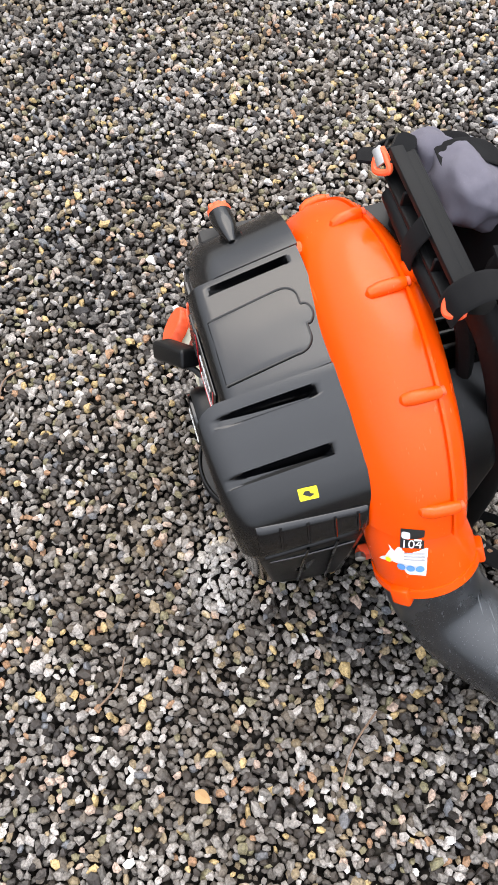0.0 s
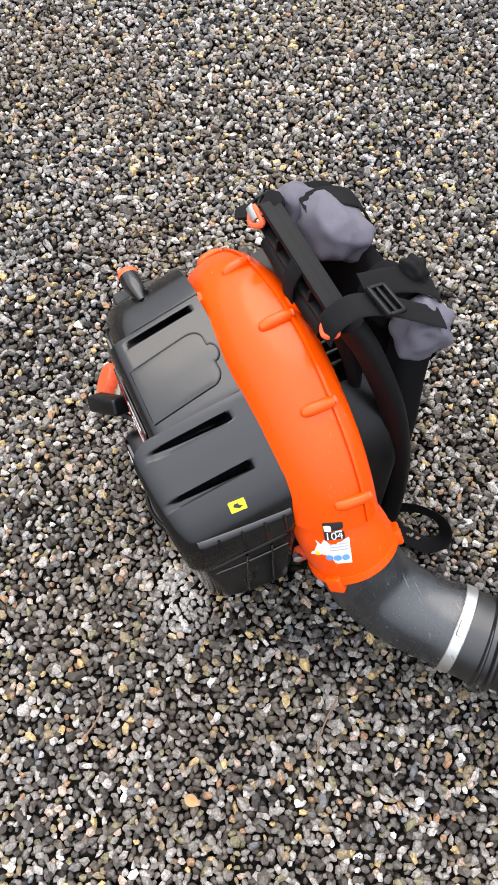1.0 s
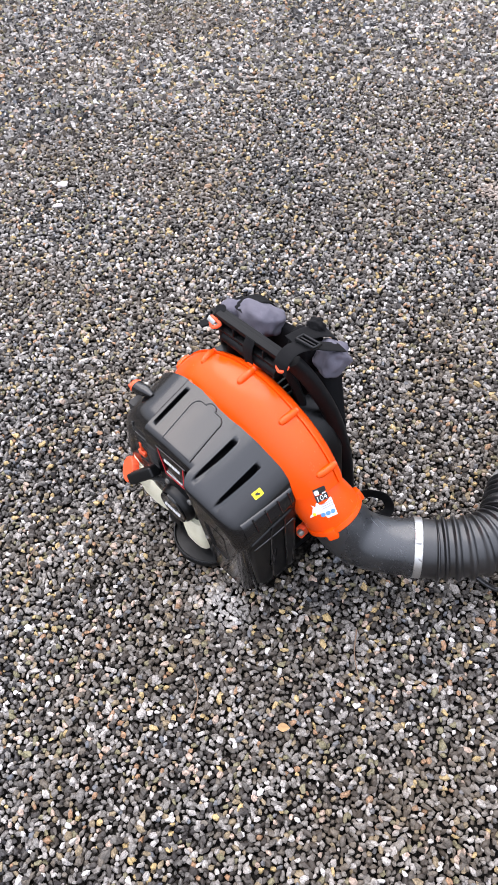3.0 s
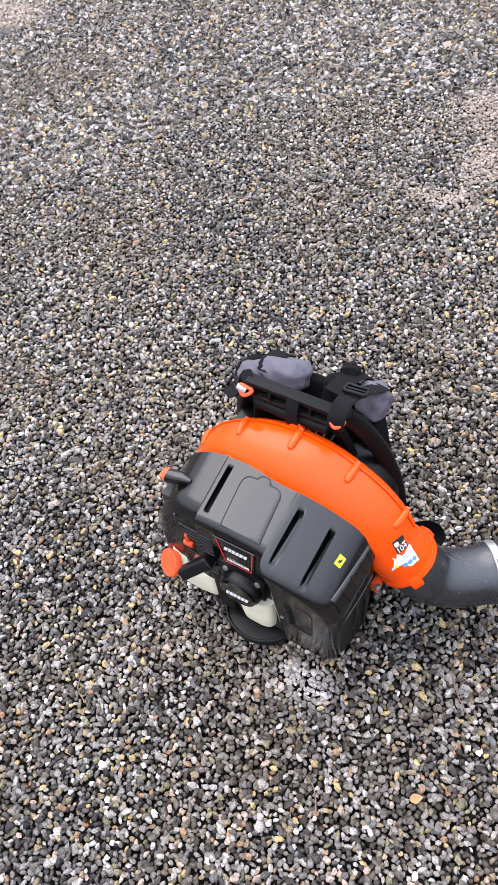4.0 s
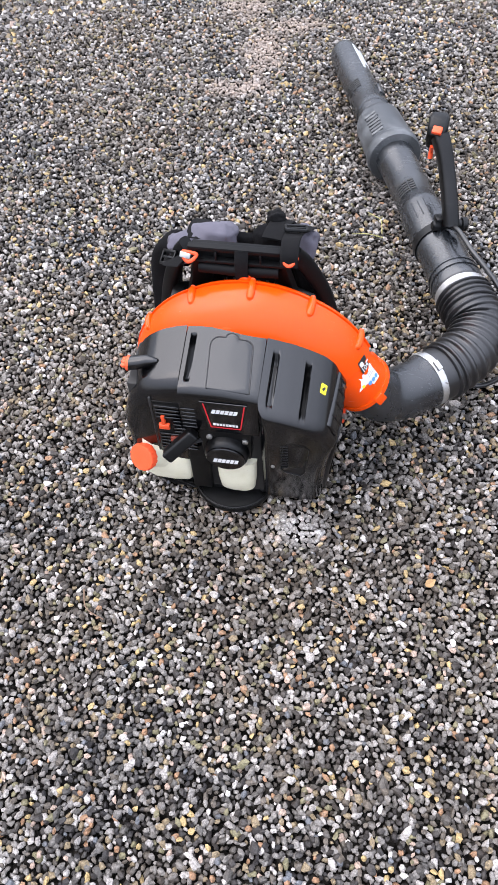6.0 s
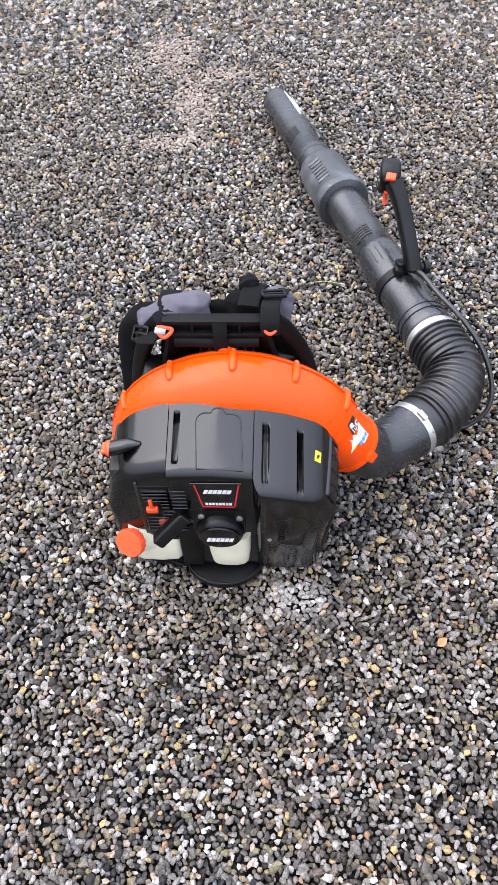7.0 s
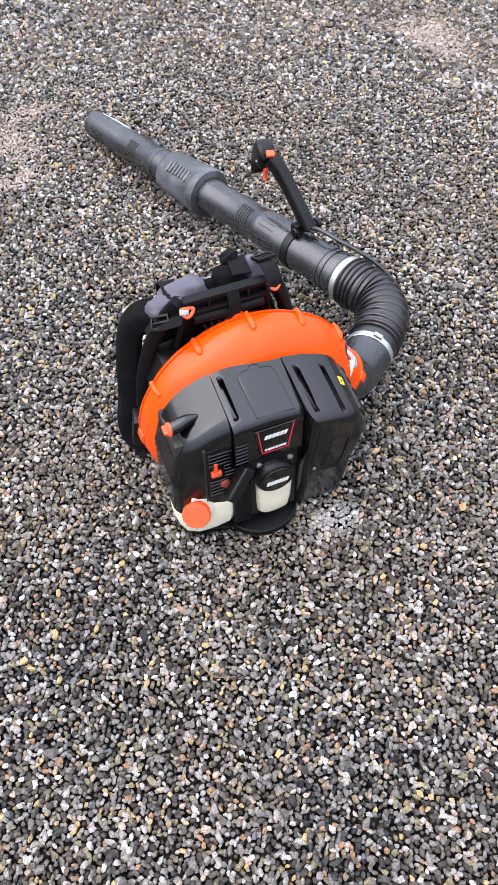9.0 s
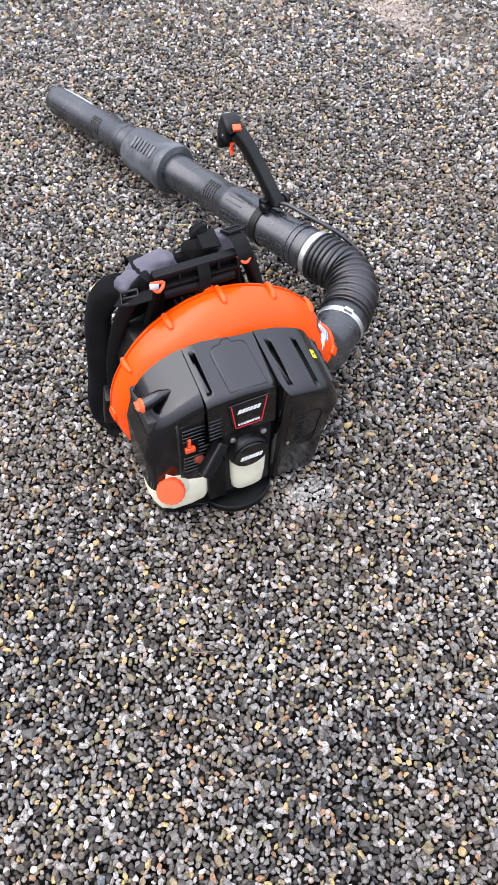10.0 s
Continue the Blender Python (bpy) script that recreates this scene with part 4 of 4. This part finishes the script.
webbing([(-0.150, 0.180, 0.10), (-0.185, 0.185, 0.055), (-0.200, 0.180, 0.020), (-0.185, 0.17, 0.008)], 0.012, up=(0, 1, 0))

# ---- stickers ----
top_pose = axes((0.1415, -0.029, 0.312), (0.55, -0.30, 0.85), (0, 1, 0))
yel = decal("warning_sticker", flat_grid(rounded(0.0125, 0.018, 0.001, 2), 6), YELLOW, right_shell, top_pose, blower, 0.0007, "yellow warning sticker")
decal("black_mark", flat_grid([(-0.003, -0.003), (0.000, -0.005), (0.0035, 0.001), (0.0015, 0.006), (-0.0005, 0.002), (-0.0028, 0.0015)], 4), INK, right_shell, top_pose, yel, 0.0012)
LABEL = axes((0.204, 0.056, 0.271), (0.70, -0.45, 0.50), (-0.5, 0.05, 0.86))
ORANGE_SKIN = (housing, outlet)
noise_label = decal("noise_label", flat_grid([(-0.010, -0.004), (0.012, -0.004), (0.012, 0.024), (-0.010, 0.024)], 6), INK, ORANGE_SKIN, LABEL, blower, 0.0014, "black and white noise level label")
decal("noise_value", moved(lettering("104", 0.0135), Matrix.Translation((0.0005, 0.003, 0))), WHITE, ORANGE_SKIN, LABEL, noise_label, 0.0038)
decal("white_bar", flat_grid(bar_poly(0.003, 0.012, 0.010, 0.0145), 2), WHITE, ORANGE_SKIN, LABEL, noise_label, 0.0038)
decal("white_mark", flat_grid(rounded(0.008, 0.009, 0.002, 2), 2), WHITE, ORANGE_SKIN, LABEL @ Matrix.Translation((-0.005, 0.017, 0)), noise_label, 0.0024)
safety = decal("safety_label", flat_grid([(-0.019, -0.010), (-0.030, -0.030), (0.000, -0.039), (0.016, -0.039), (0.016, -0.004), (-0.012, -0.004), (-0.018, -0.016), (-0.021, -0.004)], 6), WHITE, ORANGE_SKIN, LABEL, blower, 0.0007, "torn white safety label with blue pictograms")
for k, x in enumerate((-0.008, 0.001, 0.010)):
    ring = [(x + 0.0042 * math.cos(radians(a)), -0.029 + 0.0042 * math.sin(radians(a))) for a in range(0, 360, 30)]
    decal("pictogram", flat_grid(ring, 3), BLUE, ORANGE_SKIN, LABEL, safety, 0.0018)
for k in range(3):
    decal("print_bar", flat_grid(bar_poly(-0.006, -0.0105 - k * 0.004, 0.014, -0.0090 - k * 0.004), 2), worn("grey_print", (0.35, 0.35, 0.36), (0.5, 0.5, 0.5), 0.5, 0.1) if k == 0 else bpy.data.materials["grey_print"], ORANGE_SKIN, LABEL, safety, 0.0018)
decal("print_mark", flat_grid(rounded(0.005, 0.006, 0.001, 1), 2), YELLOW, ORANGE_SKIN, LABEL @ Matrix.Translation((-0.021, -0.024, 0)), safety, 0.0018)

# ---- small litter on the gravel ----
def dry_leaf(x, y, turn, length):
    bm = bmesh.new()
    rows = []
    for k in range(9):
        u = k / 8
        w = 0.32 * length * math.sin(math.pi * u ** 0.8) + 0.0004
        zz = 0.004 + 0.55 * length * (u - 0.5) ** 2
        rows.append([(length * (u - 0.5), w * s, zz + abs(s) * 0.55 * w) for s in (-1, -0.5, 0, 0.5, 1)])
    up = [[(a, b, c + 0.0006) for a, b, c in r] for r in rows]
    loops = [r + q[::-1] for r, q in zip(rows, up)]
    bm = skin(loops)
    ob = part("dry_leaf", moved(bm, pose(x, y, 0.004, 8, -6, turn)), DRYLEAF)
    return tagged(ob, "curled light brown dry leaf on gravel", "leaf", "litter on the gravel")


dry_leaf(0.362, -0.201, 40, 0.022)


def twig(pts, r, material, name, label, category):
    ob = part(name, sweep(curve_points(pts, 12), lambda k: r * (1 - 0.04 * k), 6), material)
    return tagged(ob, label, category, "litter on the gravel")


twig([(0.235, -0.300, 0.006), (0.215, -0.270, 0.009), (0.185, -0.255, 0.006)], 0.0014, TWIG, "twig", "thin dark dry twig on gravel", "twig")
twig([(0.330, 0.02, 0.006), (0.36, -0.02, 0.009), (0.40, -0.05, 0.006)], 0.0013, TWIG, "twig", "thin dark dry twig on gravel", "twig")
twig([(-0.25, -0.30, 0.006), (-0.235, -0.335, 0.009), (-0.20, -0.35, 0.006)], 0.0015, TWIG, "twig", "thin dark dry twig on gravel", "twig")
twig([(0.222, 0.715, 0.004), (0.217, 0.745, 0.018), (0.202, 0.765, 0.014), (0.182, 0.79, 0.004)], 0.0013, GRASS, "grass_blade", "bent yellow dry grass blade on gravel", "grass")
twig([(0.225, 0.70, 0.004), (0.19, 0.70, 0.012), (0.15, 0.705, 0.004)], 0.0012, GRASS, "grass_blade", "bent yellow dry grass blade on gravel", "grass")


def pale_stone(x, y, turn, size, seed):
    bm = bmesh.new()
    bmesh.ops.create_icosphere(bm, subdivisions=2, radius=1)
    for v in bm.verts:
        f = 1 + 0.38 * noise.noise(v.co * 1.3 + Vector((seed, 2.0 * seed, 0)))
        v.co = Vector((v.co.x * size[0], v.co.y * size[1], max(v.co.z, -0.5) * size[2])) * f
    ob = part("stone", moved(bm, pose(x, y, 0.4 * size[2] + 0.002, 6, -5, turn)), PALE, smooth=False)
    return tagged(ob, "large pale angular stone lying on the gravel", "stone", "litter on the gravel")


PALE = worn("pale_limestone", (0.62, 0.56, 0.53), (0.40, 0.36, 0.33), 0.75, 0.6, grain=300, relief=0.0015, scale=60, spec=0.3)
pale_stone(-1.415, 0.199, 25, (0.0125, 0.011, 0.009), 1)
pale_stone(-1.278, 0.477, 54, (0.018, 0.011, 0.009), 4)
pale_stone(-1.201, 0.404, 55, (0.017, 0.006, 0.006), 7)

# ---- gravel ----
rng = np.random.default_rng(7)
PHI = (1 + 5 ** 0.5) / 2
ICO = np.array([(-1, PHI, 0), (1, PHI, 0), (-1, -PHI, 0), (1, -PHI, 0), (0, -1, PHI), (0, 1, PHI), (0, -1, -PHI), (0, 1, -PHI), (PHI, 0, -1), (PHI, 0, 1), (-PHI, 0, -1), (-PHI, 0, 1)]) / math.sqrt(1 + PHI * PHI)
ICO_F = np.array([(0, 11, 5), (0, 5, 1), (0, 1, 7), (0, 7, 10), (0, 10, 11), (1, 5, 9), (5, 11, 4), (11, 10, 2), (10, 7, 6), (7, 1, 8), (3, 9, 4), (3, 4, 2), (3, 2, 6), (3, 6, 8), (3, 8, 9), (4, 9, 5), (2, 4, 11), (6, 2, 10), (8, 6, 7), (9, 8, 1)])
CUBE = np.array([(x, y, z) for x in (-1, 1) for y in (-1, 1) for z in (-1, 1)], float) * 0.70
CUBE_F = np.array([(0, 1, 3), (0, 3, 2), (4, 6, 7), (4, 7, 5), (0, 4, 5), (0, 5, 1), (2, 3, 7), (2, 7, 6), (0, 2, 6), (0, 6, 4), (1, 5, 7), (1, 7, 3)])


def stones(points, verts, faces, size, jitter):
    """Vertices (n, k, 3) of n angular pebbles at the points."""
    n, k = len(points), len(verts)
    big = size * np.exp(rng.normal(0, 0.20, n))
    axes3 = np.stack([big * rng.uniform(1.0, 1.5, n), big * rng.uniform(0.75, 1.0, n), big * rng.uniform(0.62, 0.95, n)], 1)
    v = verts[None] * (1 + rng.uniform(-jitter, jitter, (n, k, 1))) + rng.uniform(-jitter, jitter, (n, k, 3)) * 0.5
    v = v * axes3[:, None, :]
    yaw, pitch, roll = rng.uniform(0, 2 * np.pi, n), rng.normal(0, 0.55, n), rng.normal(0, 0.55, n)
    for a, (i, j) in ((pitch, (0, 2)), (roll, (1, 2)), (yaw, (0, 1))):
        c, s = np.cos(a)[:, None], np.sin(a)[:, None]
        p, q_ = v[:, :, i].copy(), v[:, :, j].copy()
        v[:, :, i], v[:, :, j] = c * p - s * q_, s * p + c * q_
    return v + points[:, None, :]


def stone_mesh(name, v, faces):
    n, k = v.shape[:2]
    f = (faces[None] + (np.arange(n) * k)[:, None, None]).reshape(-1, 3)
    me = bpy.data.meshes.new(name)
    me.vertices.add(n * k)
    me.vertices.foreach_set("co", v.reshape(-1).astype(np.float32))
    me.loops.add(f.size)
    me.loops.foreach_set("vertex_index", f.reshape(-1).astype(np.int32))
    me.polygons.add(len(f))
    me.polygons.foreach_set("loop_start", np.arange(0, f.size, 3, dtype=np.int32))
    me.update(calc_edges=True)
    me.materials.append(GRAVEL)
    me.shade_flat()
    return me


def spread(step_, lo, hi, level, uneven):
    nx, ny = int((hi[0] - lo[0]) / step_), int((hi[1] - lo[1]) / (step_ * 0.87))
    gx, gy = np.meshgrid(np.arange(nx), np.arange(ny))
    x = lo[0] + (gx + 0.5 * (gy % 2)) * step_ + rng.uniform(-0.30, 0.30, gx.shape) * step_
    y = lo[1] + gy * step_ * 0.87 + rng.uniform(-0.30, 0.30, gx.shape) * step_
    x, y = x.ravel(), y.ravel()
    wide = rng.normal(0, 0.16, len(x))
    keep = inside(x + wide, y + rng.normal(0, 0.16, len(x)), SEEN) | inside(x, y, SEEN)
    keep &= ~((x > -0.17) & (x < 0.15) & (y > -0.03) & (y < 0.16))
    x, y = x[keep], y[keep]
    z = level + rng.normal(0, uneven, len(x))
    return np.stack([x, y, z], 1)


NEAR = (0.0, 0.40, 1.52)
PLOT = (0.250, 0.435, -0.295, -0.110)
near = spread(0.0095, (-1.7, -1.05), (1.85, 2.2), -0.0058, 0.0030)
r = np.hypot(near[:, 0] - NEAR[0], near[:, 1] - NEAR[1])
near = near[r < NEAR[2]]
far = spread(0.0116, (-4.2, -1.05), (2.1, 4.1), -0.0060, 0.0028)
r = np.hypot(far[:, 0] - NEAR[0], far[:, 1] - NEAR[1])
far = far[r >= NEAR[2] - 0.01]
plot = (near[:, 0] > PLOT[0]) & (near[:, 0] < PLOT[1]) & (near[:, 1] > PLOT[2]) & (near[:, 1] < PLOT[3])
single, near = near[plot][:300], np.concatenate([near[~plot], near[plot][300:]])
for name, pts, vv, ff, size, jit in (("gravel", near[::2], ICO, ICO_F, 0.00525, 0.20), ("gravel", near[1::2], ICO, ICO_F, 0.00525, 0.30), ("far_gravel", far, CUBE, CUBE_F, 0.0071, 0.30)):
    ob = new(name, stone_mesh(name, stones(pts, vv, ff, size, jit), ff))
    tagged(ob, "loose dark grey crushed stones with tan and white ones", "gravel", kind="stuff")
shapes = [stone_mesh("stone", stones(np.zeros((1, 3)), ICO, ICO_F, 0.00525, 0.16), ICO_F) for _ in range(24)]
for k, p in enumerate(single[:300]):
    ob = new("stone", shapes[k % 24])
    ob.matrix_world = pose(*[float(c) for c in p], 0, 0, float(rng.uniform(0, 360)))
    ob.parent = ground
